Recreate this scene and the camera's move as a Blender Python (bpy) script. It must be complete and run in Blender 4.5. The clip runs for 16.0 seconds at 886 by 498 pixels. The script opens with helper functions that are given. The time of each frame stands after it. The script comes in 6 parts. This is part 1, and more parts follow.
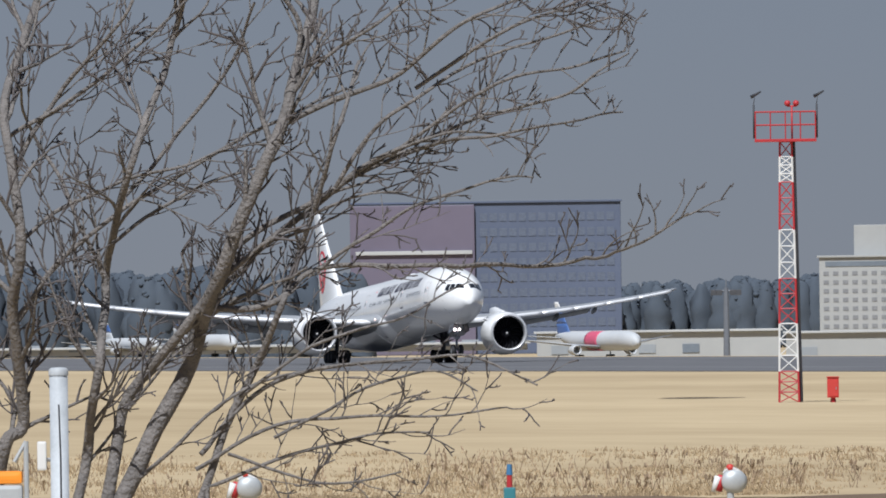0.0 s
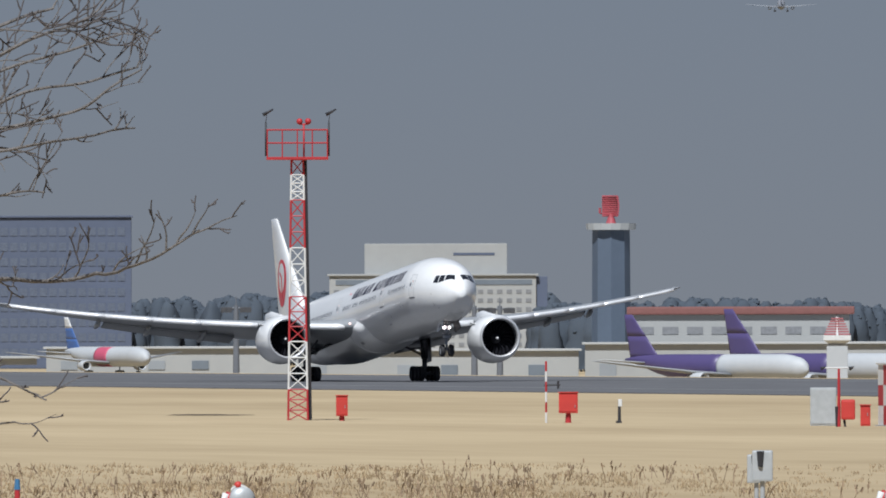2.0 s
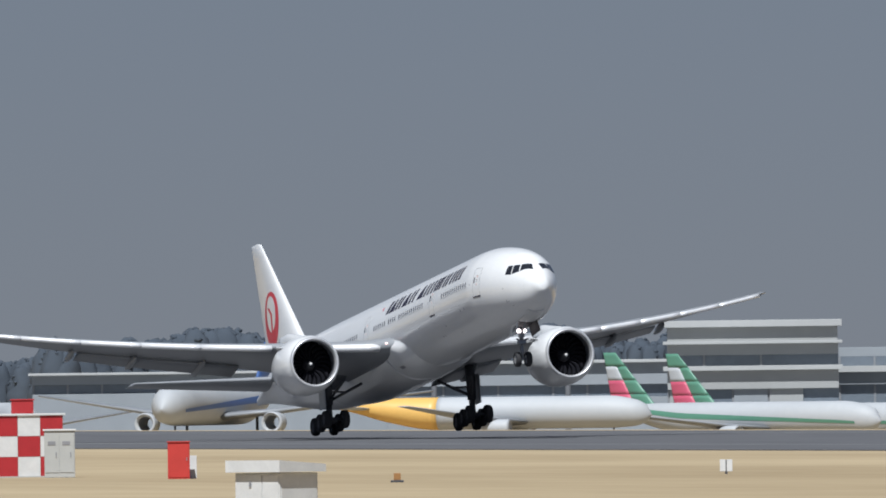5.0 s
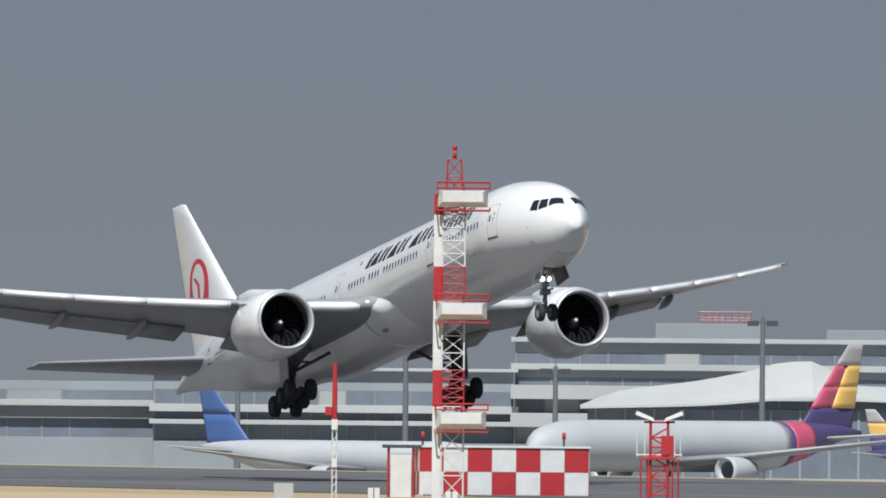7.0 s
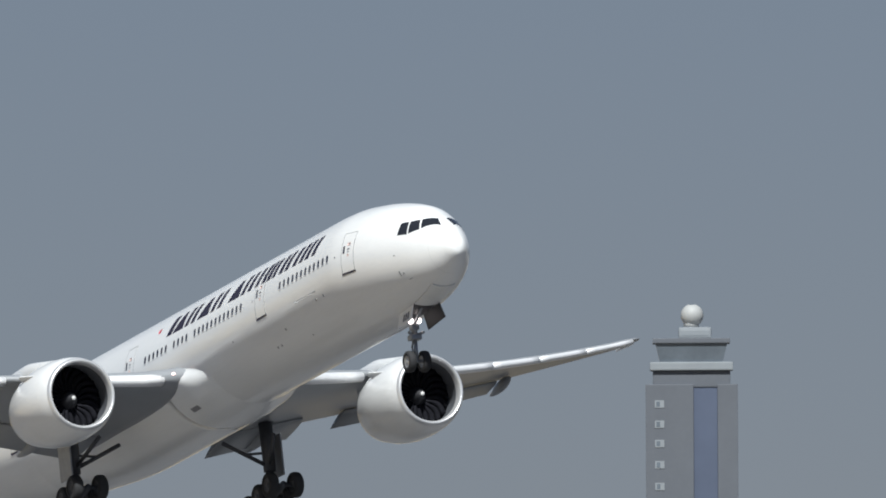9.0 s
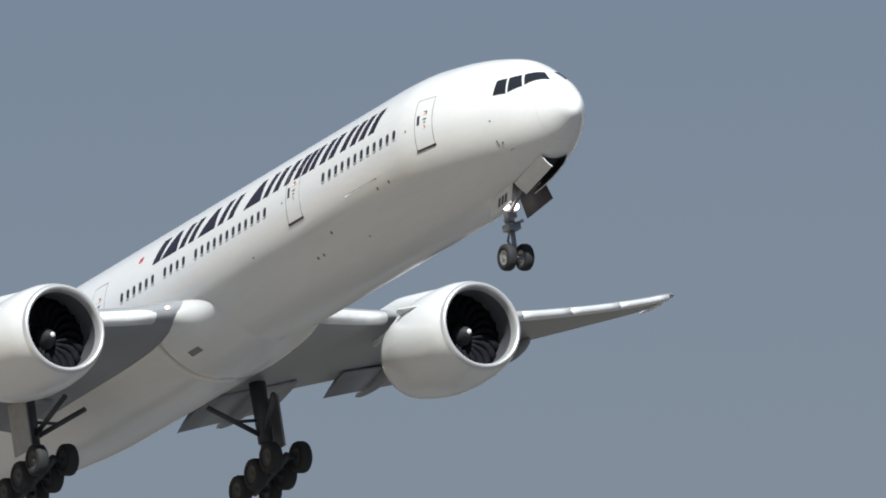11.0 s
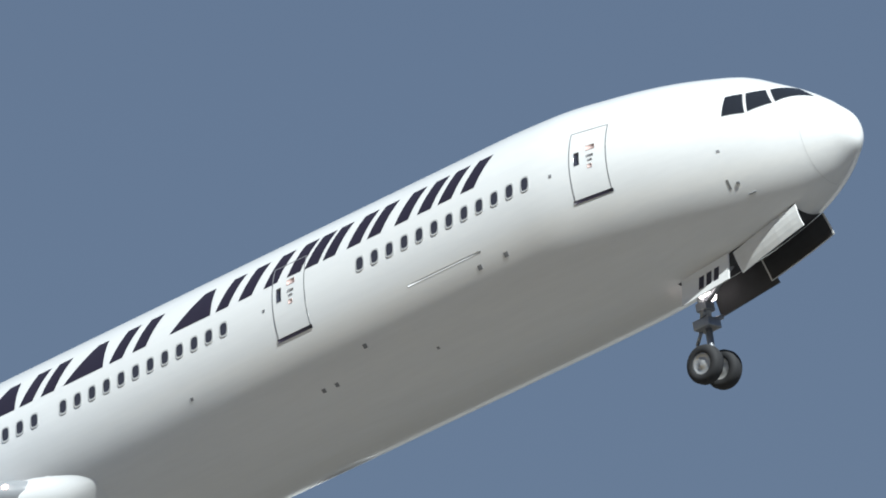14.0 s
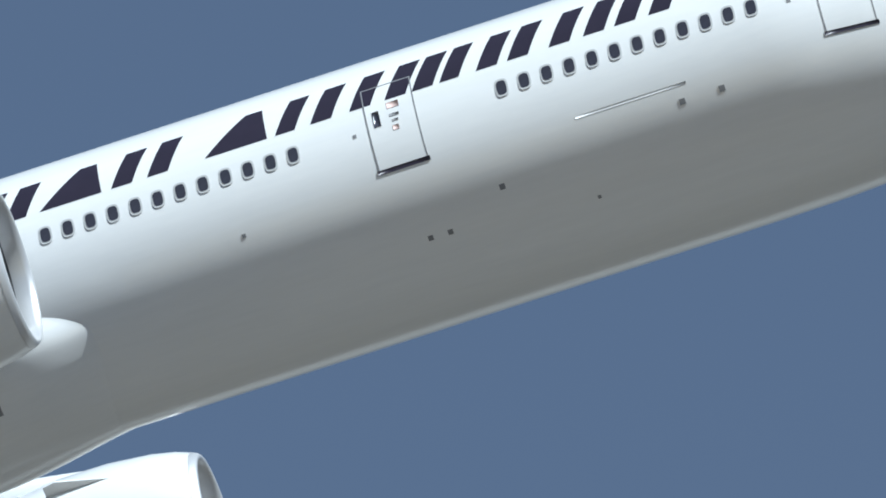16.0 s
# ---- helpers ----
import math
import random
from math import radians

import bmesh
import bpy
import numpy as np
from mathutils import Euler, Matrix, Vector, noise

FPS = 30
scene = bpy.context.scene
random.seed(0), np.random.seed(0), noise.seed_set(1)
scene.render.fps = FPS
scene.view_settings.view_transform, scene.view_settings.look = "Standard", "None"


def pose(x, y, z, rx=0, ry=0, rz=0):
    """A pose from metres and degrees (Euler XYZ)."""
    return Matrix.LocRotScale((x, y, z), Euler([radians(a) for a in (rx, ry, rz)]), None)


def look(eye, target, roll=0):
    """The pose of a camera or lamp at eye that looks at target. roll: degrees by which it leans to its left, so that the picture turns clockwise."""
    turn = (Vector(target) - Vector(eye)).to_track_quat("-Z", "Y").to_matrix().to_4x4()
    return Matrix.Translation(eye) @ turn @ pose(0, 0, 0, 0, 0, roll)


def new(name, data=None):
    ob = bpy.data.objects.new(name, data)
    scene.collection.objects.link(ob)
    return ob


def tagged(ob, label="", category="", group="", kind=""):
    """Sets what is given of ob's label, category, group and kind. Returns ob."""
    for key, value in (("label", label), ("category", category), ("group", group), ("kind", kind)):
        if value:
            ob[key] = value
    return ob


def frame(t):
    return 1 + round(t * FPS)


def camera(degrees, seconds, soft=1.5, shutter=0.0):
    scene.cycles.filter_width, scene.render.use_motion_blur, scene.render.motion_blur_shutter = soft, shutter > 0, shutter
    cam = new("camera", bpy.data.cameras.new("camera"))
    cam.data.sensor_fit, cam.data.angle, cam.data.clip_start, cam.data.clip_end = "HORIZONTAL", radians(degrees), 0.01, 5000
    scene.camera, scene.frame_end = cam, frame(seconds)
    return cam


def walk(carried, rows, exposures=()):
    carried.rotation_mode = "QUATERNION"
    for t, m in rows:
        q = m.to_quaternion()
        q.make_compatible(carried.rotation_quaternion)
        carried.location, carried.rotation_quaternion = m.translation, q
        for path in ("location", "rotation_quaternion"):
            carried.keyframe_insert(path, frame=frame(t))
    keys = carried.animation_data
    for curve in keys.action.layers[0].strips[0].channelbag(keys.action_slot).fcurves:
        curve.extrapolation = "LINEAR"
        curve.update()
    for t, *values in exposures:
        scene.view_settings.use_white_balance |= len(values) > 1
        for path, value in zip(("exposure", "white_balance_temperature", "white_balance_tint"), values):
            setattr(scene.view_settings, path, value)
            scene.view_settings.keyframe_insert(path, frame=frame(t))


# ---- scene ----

EYE = (0.0, 0.0, 5.0)
cam = camera(2.845, 16.0, 1.8)
# seconds, bearing east of north, tilt up, lean
CAMERA = [
    (0, -77.627, 0.207, -0.81),
    (0.5, -77.208, 0.210, -0.35),
    (1, -76.837, 0.229, -0.30),
    (1.5, -76.392, 0.242, -0.11),
    (2, -76.055, 0.248, -0.15),
    (2.5, -75.774, 0.254, -0.49),
    (3, -75.443, 0.270, -0.45),
    (3.5, -74.963, 0.290, -0.44),
    (4, -74.318, 0.320, -0.59),
    (4.2, -74.030, 0.333, -0.59),
    (6.3, -71.299, 0.441, -0.07),
    (6.5, -70.952, 0.443, 0.25),
    (7, -69.835, 0.494, 0.52),
    (7.5, -68.770, 0.637, 0.24),
    (8, -67.741, 0.836, 0.12),
    (8.5, -66.329, 1.068, 0.12),
    (9, -64.711, 1.379, -0.33),
    (9.5, -63.050, 1.608, -0.72),
    (10, -61.550, 1.749, -0.52),
    (10.2, -60.925, 1.828, -1.03),
    (12.3, -51.144, 4.670, -0.59),
    (12.5, -49.908, 5.096, -0.81),
    (13, -46.352, 6.232, -0.39),
    (13.5, -42.206, 7.423, -0.08),
    (14, -37.706, 9.215, 0.27),
    (14.5, -32.066, 10.798, 0.81),
    (15, -25.726, 12.220, 0.48),
    (15.5, -18.993, 13.767, 0.49),
    (16, -12.579, 15.017, 0.02)
]


def facing(t, bearing, tilt, lean):
    return t, pose(*EYE, 90 + tilt, 0, -bearing) @ pose(0, 0, 0, 0, 0, lean)


walk(cam, [facing(*row) for row in CAMERA],
     exposures=[(0, 0.20, 6000, 9), (1.5, 0.08, 6000, 8), (4.2, 0.06, 6000, 8), (8, 0.18, 6200, 6), (10, 0.32, 6200, 5), (12.5, 0.44, 6420, 5), (13.8, 0.48, 6120, 3), (14.5, 0.28, 5800, 0), (15, 0.30, 5760, 0), (16, 0.44, 5600, 0)])

# ---- world and sun ----
SUN_BEARING, SUN_HEIGHT = 118.0, 54.0
world = bpy.data.worlds.new("sky")
scene.world = world
world.use_nodes = True
wn = world.node_tree.nodes
sky = wn.new("ShaderNodeTexSky")
sky.sky_type = "NISHITA"
sky.sun_disc = False
sky.sun_elevation = radians(SUN_HEIGHT)
sky.sun_rotation = radians(SUN_BEARING)
sky.altitude = 2500
sky.air_density, sky.dust_density, sky.ozone_density = 1.0, 0.5, 3.0
# thin haze flattens and greys the sky
haze = wn.new("ShaderNodeGamma")
haze.inputs[1].default_value = 0.45
tint = wn.new("ShaderNodeMix")
tint.data_type, tint.blend_type = "RGBA", "MULTIPLY"
tint.inputs["Factor"].default_value = 1.0
tint.inputs["B"].default_value = (1.50, 1.55, 1.85, 1)
world.node_tree.links.new(sky.outputs[0], haze.inputs[0])
world.node_tree.links.new(haze.outputs[0], tint.inputs["A"])
world.node_tree.links.new(tint.outputs["Result"], wn["Background"].inputs[0])
wn["Background"].inputs[1].default_value = 0.05
lamp = bpy.data.lights.new("sun", "SUN")
lamp.energy, lamp.angle, lamp.color = 5.0, radians(0.5), (1.0, 0.975, 0.94)
sun = new("sun", lamp)
sb, sh = radians(SUN_BEARING), radians(SUN_HEIGHT)
sun.matrix_world = look((math.sin(sb) * 50 * math.cos(sh), math.cos(sb) * 50 * math.cos(sh), 50 * math.sin(sh)), (0, 0, 0))


# ---- materials ----
def mat(name, col, rough=0.5, metal=0.0, vary=0.12, scale=2.0, bump=0.0, bscale=20.0, emit=0.0, coat=0.0, island=False, col2=None, stretch=None):
    """A principled material with two scales of variation in colour and a fine relief."""
    m = bpy.data.materials.new(name)
    m.use_nodes = True
    nt = m.node_tree
    n, l = nt.nodes, nt.links
    b = n["Principled BSDF"]
    b.inputs["Roughness"].default_value = rough
    b.inputs["Metallic"].default_value = metal
    b.inputs["Coat Weight"].default_value = coat
    tc = n.new("ShaderNodeTexCoord")
    src = tc.outputs["Object"]
    if stretch:
        mp = n.new("ShaderNodeMapping")
        mp.inputs["Scale"].default_value = stretch
        l.new(src, mp.inputs[0])
        src = mp.outputs[0]
    big = n.new("ShaderNodeTexNoise")
    big.inputs["Scale"].default_value = scale
    big.inputs["Detail"].default_value = 6
    l.new(src, big.inputs["Vector"])
    small = n.new("ShaderNodeTexNoise")
    small.inputs["Scale"].default_value = scale * 9
    small.inputs["Detail"].default_value = 3
    l.new(src, small.inputs["Vector"])
    add = n.new("ShaderNodeMath")
    add.operation = "MULTIPLY_ADD"
    l.new(small.outputs[0], add.inputs[0])
    add.inputs[1].default_value = 0.4
    l.new(big.outputs[0], add.inputs[2])
    last = add.outputs[0]
    if island:
        geo = n.new("ShaderNodeNewGeometry")
        a2 = n.new("ShaderNodeMath")
        a2.operation = "MULTIPLY_ADD"
        l.new(geo.outputs["Random Per Island"], a2.inputs[0])
        a2.inputs[1].default_value = 0.5
        l.new(last, a2.inputs[2])
        a3 = n.new("ShaderNodeMath")
        a3.operation = "SUBTRACT"
        l.new(a2.outputs[0], a3.inputs[0])
        a3.inputs[1].default_value = 0.25
        last = a3.outputs[0]
    rng = n.new("ShaderNodeMapRange")
    rng.inputs[1].default_value, rng.inputs[2].default_value = 0.4, 1.0
    l.new(last, rng.inputs[0])
    mix = n.new("ShaderNodeMix")
    mix.data_type = "RGBA"
    l.new(rng.outputs[0], mix.inputs["Factor"])
    c2 = col2 or tuple(min(1, c * (1 + vary)) for c in col)
    mix.inputs["A"].default_value = (*(tuple(c * (1 - vary) for c in col) if not col2 else col), 1)
    mix.inputs["B"].default_value = (*c2, 1)
    l.new(mix.outputs["Result"], b.inputs["Base Color"])
    if bump:
        bn = n.new("ShaderNodeTexNoise")
        bn.inputs["Scale"].default_value = bscale
        bn.inputs["Detail"].default_value = 5
        l.new(src, bn.inputs["Vector"])
        bu = n.new("ShaderNodeBump")
        bu.inputs["Strength"].default_value = bump
        bu.inputs["Distance"].default_value = 0.05
        l.new(bn.outputs[0], bu.inputs["Height"])
        l.new(bu.outputs[0], b.inputs["Normal"])
    if emit:
        b.inputs["Emission Color"].default_value = (*col, 1)
        b.inputs["Emission Strength"].default_value = emit
    return m


WHITE = mat("white_aircraft_paint", (0.79, 0.79, 0.785), 0.26, vary=0.05, scale=0.8, coat=0.35, stretch=(0.12, 1, 1))
GREYP = mat("grey_wing_paint", (0.27, 0.28, 0.295), 0.35, vary=0.06, scale=0.5)
SILVER = mat("polished_lip_metal", (0.66, 0.66, 0.67), 0.38, 0.55, vary=0.04)
# shade inside the intake is put into the lining and blade colours
DARKIN = mat("shaded_intake_lining", (0.11, 0.115, 0.13), 0.5, vary=0.1)
BLADE = mat("shade_dark_fan_blade", (0.012, 0.012, 0.016), 0.8, 0.0, vary=0.1)
STEEL = mat("gear_steel", (0.30, 0.31, 0.33), 0.4, 0.6, vary=0.15)
DARKGEAR = mat("gear_dark_steel", (0.07, 0.072, 0.08), 0.55, 0.3, vary=0.2)
TYRE = mat("tyre_rubber", (0.022, 0.022, 0.024), 0.8, vary=0.2)
# dark that stands in for shade in the gear bay and fan case
BAY = mat("painted_recess_dark", (0.035, 0.036, 0.04), 0.7, vary=0.2)
GLASS = mat("cockpit_glass", (0.02, 0.022, 0.028), 0.08, vary=0.1)
CABIN = mat("cabin_window_glass", (0.045, 0.045, 0.06), 0.12, vary=0.2)
SEAL = mat("door_seal_grey", (0.22, 0.22, 0.23), 0.6)
INK = mat("dark_lettering_paint", (0.025, 0.02, 0.035), 0.4)
REDP = mat("crimson_tail_paint", (0.62, 0.025, 0.05), 0.35)
LIGHT = mat("landing_light", (1.0, 0.84, 0.80), 0.3, emit=5.0)
ROOTLAMP = mat("wing_root_lamp", (0.95, 0.66, 0.60), 0.2, emit=2.0)
RED = mat("red_obstacle_paint", (0.37, 0.020, 0.026), 0.55, vary=0.12, scale=1.5)
ORED = mat("vermilion_cabinet_paint", (0.46, 0.036, 0.028), 0.55, vary=0.1, scale=1.5)
WPAINT = mat("white_obstacle_paint", (0.60, 0.60, 0.59), 0.6, vary=0.10, scale=1.5)
GALV = mat("galvanised_steel", (0.42, 0.44, 0.45), 0.5, 0.3, vary=0.12, scale=3)
BLACK = mat("black_cable", (0.025, 0.025, 0.03), 0.6)
CONC = mat("pale_concrete", (0.40, 0.40, 0.38), 0.85, vary=0.1, scale=0.2)
BARK = mat("grey_brown_bark", (0.150, 0.136, 0.127), 0.9, vary=0.35, scale=14, bump=0.6, bscale=60)
TWIG = mat("twig_bark", (0.090, 0.079, 0.078), 0.9, vary=0.3, scale=10)


# ---- building helpers ----
def part(name, bm, material, parent=None, label="", smooth=False, m=None):
    """Links a bmesh as one mesh object under a thing or a part."""
    me = bpy.data.meshes.new(name)
    bm.to_mesh(me)
    bm.free()
    for f in me.polygons:
        f.use_smooth = smooth
    for one in (material if isinstance(material, (list, tuple)) else (material,)):
        me.materials.append(one)
    ob = new(name, me)
    ob.parent = parent
    if m is not None:
        ob.matrix_basis = m
    return tagged(ob, label)


def thing(name, x, y, z, label, category, group="", turn=0.0):
    ob = new(name)
    ob.empty_display_size = 0.5
    ob.matrix_basis = pose(x, y, z, 0, 0, turn)
    return tagged(ob, label, category, group)


def box(bm, x0, x1, y0, y1, z0, z1, mi=0, bevel=0.0):
    vs = [bm.verts.new((x, y, z)) for z in (z0, z1) for y in (y0, y1) for x in (x0, x1)]
    fs = []
    for q in ((0, 2, 3, 1), (4, 5, 7, 6), (0, 1, 5, 4), (2, 6, 7, 3), (0, 4, 6, 2), (1, 3, 7, 5)):
        f = bm.faces.new([vs[i] for i in q])
        f.material_index = mi
        fs.append(f)
    if bevel:
        bmesh.ops.bevel(bm, geom=list({e for f in fs for e in f.edges}), offset=bevel, segments=2, affect="EDGES", profile=0.7)
    return bm


def rod(bm, a, b, ra, rb=None, seg=8, cap=True, mi=0):
    """A tapered round bar from a to b."""
    a, b = Vector(a), Vector(b)
    rb = ra if rb is None else rb
    d = (b - a).normalized()
    u = d.orthogonal().normalized()
    v = d.cross(u)
    rings = []
    for p, r in ((a, ra), (b, rb)):
        rings.append([bm.verts.new(p + (u * math.cos(k * 2 * math.pi / seg) + v * math.sin(k * 2 * math.pi / seg)) * r) for k in range(seg)])
    for k in range(seg):
        f = bm.faces.new((rings[0][k], rings[0][(k + 1) % seg], rings[1][(k + 1) % seg], rings[1][k]))
        f.material_index = mi
    if cap:
        bm.faces.new(rings[0][::-1]).material_index = mi
        bm.faces.new(rings[1]).material_index = mi
    return bm


def loft(bm, rings, closed=True, caps=(True, True), mi=0):
    """Skins a row of point rings."""
    vr = [[bm.verts.new(p) for p in r] for r in rings]
    n = len(vr[0])
    for a, b in zip(vr, vr[1:]):
        for k in range(n if closed else n - 1):
            f = bm.faces.new((a[k], a[(k + 1) % n], b[(k + 1) % n], b[k]))
            f.material_index = mi
    if caps[0]:
        bm.faces.new(vr[0][::-1]).material_index = mi
    if caps[1]:
        bm.faces.new(vr[-1]).material_index = mi
    bmesh.ops.recalc_face_normals(bm, faces=bm.faces)
    return bm


def revolve(bm, prof, seg=48, mi=0, axis="x"):
    """Turns (along, radius) pairs round the axis."""
    vr = []
    for a, r in prof:
        ring = []
        for k in range(seg):
            c, s = math.cos(2 * math.pi * k / seg) * r, math.sin(2 * math.pi * k / seg) * r
            ring.append(bm.verts.new((a, c, s) if axis == "x" else (c, a, s) if axis == "y" else (c, s, a)))
        vr.append(ring)
    for a, b in zip(vr, vr[1:]):
        for k in range(seg):
            f = bm.faces.new((a[k], a[(k + 1) % seg], b[(k + 1) % seg], b[k]))
            f.material_index = mi
    bmesh.ops.recalc_face_normals(bm, faces=bm.faces)
    return bm


def curve_at(xs, ys):
    """A smooth rise through the given stations (monotone cubic)."""
    xs, ys = np.array(xs, float), np.array(ys, float)
    h, d = np.diff(xs), np.diff(ys) / np.diff(xs)
    m = np.zeros(len(xs))
    m[0], m[-1] = d[0], d[-1]
    for i in range(1, len(xs) - 1):
        m[i] = 0 if d[i - 1] * d[i] <= 0 else 2 / (1 / d[i - 1] + 1 / d[i])

    def f(x):
        i = int(np.clip(np.searchsorted(xs, x) - 1, 0, len(xs) - 2))
        t = min(max((x - xs[i]) / h[i], 0), 1)
        return ((2 * t ** 3 - 3 * t * t + 1) * ys[i] + (t ** 3 - 2 * t * t + t) * h[i] * m[i]
                + (-2 * t ** 3 + 3 * t * t) * ys[i + 1] + (t ** 3 - t * t) * h[i] * m[i + 1])
    return f


def toward(bearing, distance, height=0.0):
    a = radians(bearing)
    return distance * math.sin(a), distance * math.cos(a), height


def ground_height(y):
    """The field is level, and falls away to the apron beyond the runway."""
    t = min(max((y - 432) / 220, 0), 1)
    return -5.0 * t * t * (3 - 2 * t)


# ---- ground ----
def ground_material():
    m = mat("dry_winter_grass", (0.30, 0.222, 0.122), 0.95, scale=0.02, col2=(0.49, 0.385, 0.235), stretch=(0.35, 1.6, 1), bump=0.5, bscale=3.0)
    # dark soil added out of view past the airfield, to cut bounce light
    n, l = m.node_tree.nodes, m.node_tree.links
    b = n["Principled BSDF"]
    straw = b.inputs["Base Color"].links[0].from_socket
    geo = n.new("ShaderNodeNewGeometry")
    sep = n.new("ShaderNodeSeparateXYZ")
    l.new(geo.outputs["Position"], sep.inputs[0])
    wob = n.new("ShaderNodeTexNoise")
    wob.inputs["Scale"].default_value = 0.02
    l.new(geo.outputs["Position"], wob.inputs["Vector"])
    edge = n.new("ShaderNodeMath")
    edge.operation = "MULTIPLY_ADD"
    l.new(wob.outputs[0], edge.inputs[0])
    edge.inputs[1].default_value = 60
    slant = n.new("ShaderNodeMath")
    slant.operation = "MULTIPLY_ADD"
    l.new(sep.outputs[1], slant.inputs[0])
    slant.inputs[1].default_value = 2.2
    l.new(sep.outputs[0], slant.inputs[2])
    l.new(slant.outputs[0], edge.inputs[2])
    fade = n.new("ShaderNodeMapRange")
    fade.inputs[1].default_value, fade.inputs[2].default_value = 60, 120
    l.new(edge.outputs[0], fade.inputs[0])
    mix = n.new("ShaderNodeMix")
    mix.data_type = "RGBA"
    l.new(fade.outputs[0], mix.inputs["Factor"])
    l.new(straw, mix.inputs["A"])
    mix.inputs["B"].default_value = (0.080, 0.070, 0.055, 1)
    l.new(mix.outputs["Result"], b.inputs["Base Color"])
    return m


bm = bmesh.new()
ys = [-4800, -600, -60] + [i for i in range(0, 440, 40)] + [432 + 11 * i for i in range(21)] + [700, 1200, 2500, 4800]
ys = sorted(set(ys))
xs = [-4900, -3500, -2500, -2000, -1500, -1200, -900, -600, -300, 0, 500, 1500, 4900]
grid = [[bm.verts.new((x, y, ground_height(y))) for x in xs] for y in ys]
for r0, r1 in zip(grid, grid[1:]):
    for i in range(len(xs) - 1):
        bm.faces.new((r0[i], r0[i + 1], r1[i + 1], r1[i]))
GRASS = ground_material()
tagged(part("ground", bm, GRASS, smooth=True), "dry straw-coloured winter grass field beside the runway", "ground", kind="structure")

ASPHALT = mat("grey_asphalt", (0.105, 0.105, 0.11), 0.85, vary=0.25, scale=0.15, stretch=(0.3, 1.5, 1), bump=0.2)
bm = bmesh.new()
box(bm, -2600, 700, 330, 431, -0.3, 0.06)
tagged(part("runway", bm, ASPHALT), "grey asphalt runway with rubber-stained surface", "runway", kind="structure")
PAINTW = mat("worn_runway_paint", (0.24, 0.24, 0.235), 0.7, vary=0.15, scale=1)
for y in (352, 415):
    bm = bmesh.new()
    box(bm, -2590, 690, y, y + 0.9, 0.055, 0.066)
    tagged(part("runway_edge_line", bm, PAINTW), "worn pale painted runway edge line", "marking", kind="structure")
APRON = mat("pale_apron_concrete", (0.33, 0.32, 0.30), 0.9, vary=0.15, scale=0.05)
bm = bmesh.new()
box(bm, -3400, 300, 660, 1500, -5.3, -4.93)
tagged(part("apron", bm, APRON), "pale concrete aircraft parking apron", "apron", kind="structure")

# ---- the airliner ----
REF = 37.0
S_ST = [0.15, 0.18, 0.26, 0.47, 0.88, 1.55, 2.32, 3.2, 4.2, 5.5, 7, 9, 11, 30, 47, 52, 56, 60, 64, 67, 70, 72.5, 73.8]
TOP = curve_at(S_ST, [-0.74, -0.48, -0.22, 0.03, 0.43, 0.96, 1.45, 1.97, 2.31, 2.65, 2.93, 3.18, 3.25, 3.25, 3.25, 3.22, 3.14, 2.98, 2.72, 2.36, 1.75, 1.1, 0.85])
BOT = curve_at(S_ST, [-0.74, -1.0, -1.15, -1.35, -1.69, -2.08, -2.37, -2.58, -2.74, -2.87, -3.0, -3.08, -3.1, -3.1, -3.1, -2.85, -2.35, -1.7, -1.0, -0.5, -0.05, 0.22, 0.3])
WID = curve_at(S_ST, [0.02, 0.24, 0.41, 0.63, 0.92, 1.29, 1.65, 1.99, 2.31, 2.64, 2.9, 3.09, 3.1, 3.1, 3.1, 3.02, 2.78, 2.38, 1.8, 1.3, 0.75, 0.34, 0.12])


def skin(s, z, side=-1, off=0.0):
    """The point of the fuselage's skin at station s and height z."""
    c, h = (TOP(s) + BOT(s)) / 2, (TOP(s) - BOT(s)) / 2
    q = min(max((z - c) / h, -0.999), 0.999)
    y = WID(s) * math.sqrt(1 - q * q)
    n = Vector((0, y / WID(s) ** 2, q / h)).normalized()
    return Vector((REF - s, side * (y + n.y * off), z + n.z * off))


def around(s, ang, off=0.0, side=-1):
    """The skin's point by the angle up from level, in degrees."""
    c, h = (TOP(s) + BOT(s)) / 2, (TOP(s) - BOT(s)) / 2
    a = radians(ang)
    return Vector((REF - s, side * (WID(s) + off) * math.cos(a), c + (h + off) * math.sin(a)))


def patch(bm, s0, s1, a0, a1, off, nu=2, nv=8, slant=0.0, side=-1, mi=0, depth=0.02):
    """A thin curved plate on the skin between two stations and two angles; slant shifts its upper edge forward."""
    up, dn = [], []
    for j in range(nv + 1):
        t = j / nv
        a = a0 + (a1 - a0) * t
        up.append([bm.verts.new(around(s0 + (s1 - s0) * i / nu - slant * t, a, off, side)) for i in range(nu + 1)])
        dn.append([bm.verts.new(around(s0 + (s1 - s0) * i / nu - slant * t, a, off - depth, side)) for i in range(nu + 1)])
    for j in range(nv):
        for i in range(nu):
            bm.faces.new((up[j][i], up[j][i + 1], up[j + 1][i + 1], up[j + 1][i])).material_index = mi
    rim = [(0, i) for i in range(nu + 1)] + [(j, nu) for j in range(1, nv + 1)] + [(nv, i) for i in range(nu - 1, -1, -1)] + [(j, 0) for j in range(nv - 1, 0, -1)]
    for k in range(len(rim)):
        a, b = rim[k], rim[(k + 1) % len(rim)]
        bm.faces.new((up[a[0]][a[1]], up[b[0]][b[1]], dn[b[0]][b[1]], dn[a[0]][a[1]])).material_index = mi


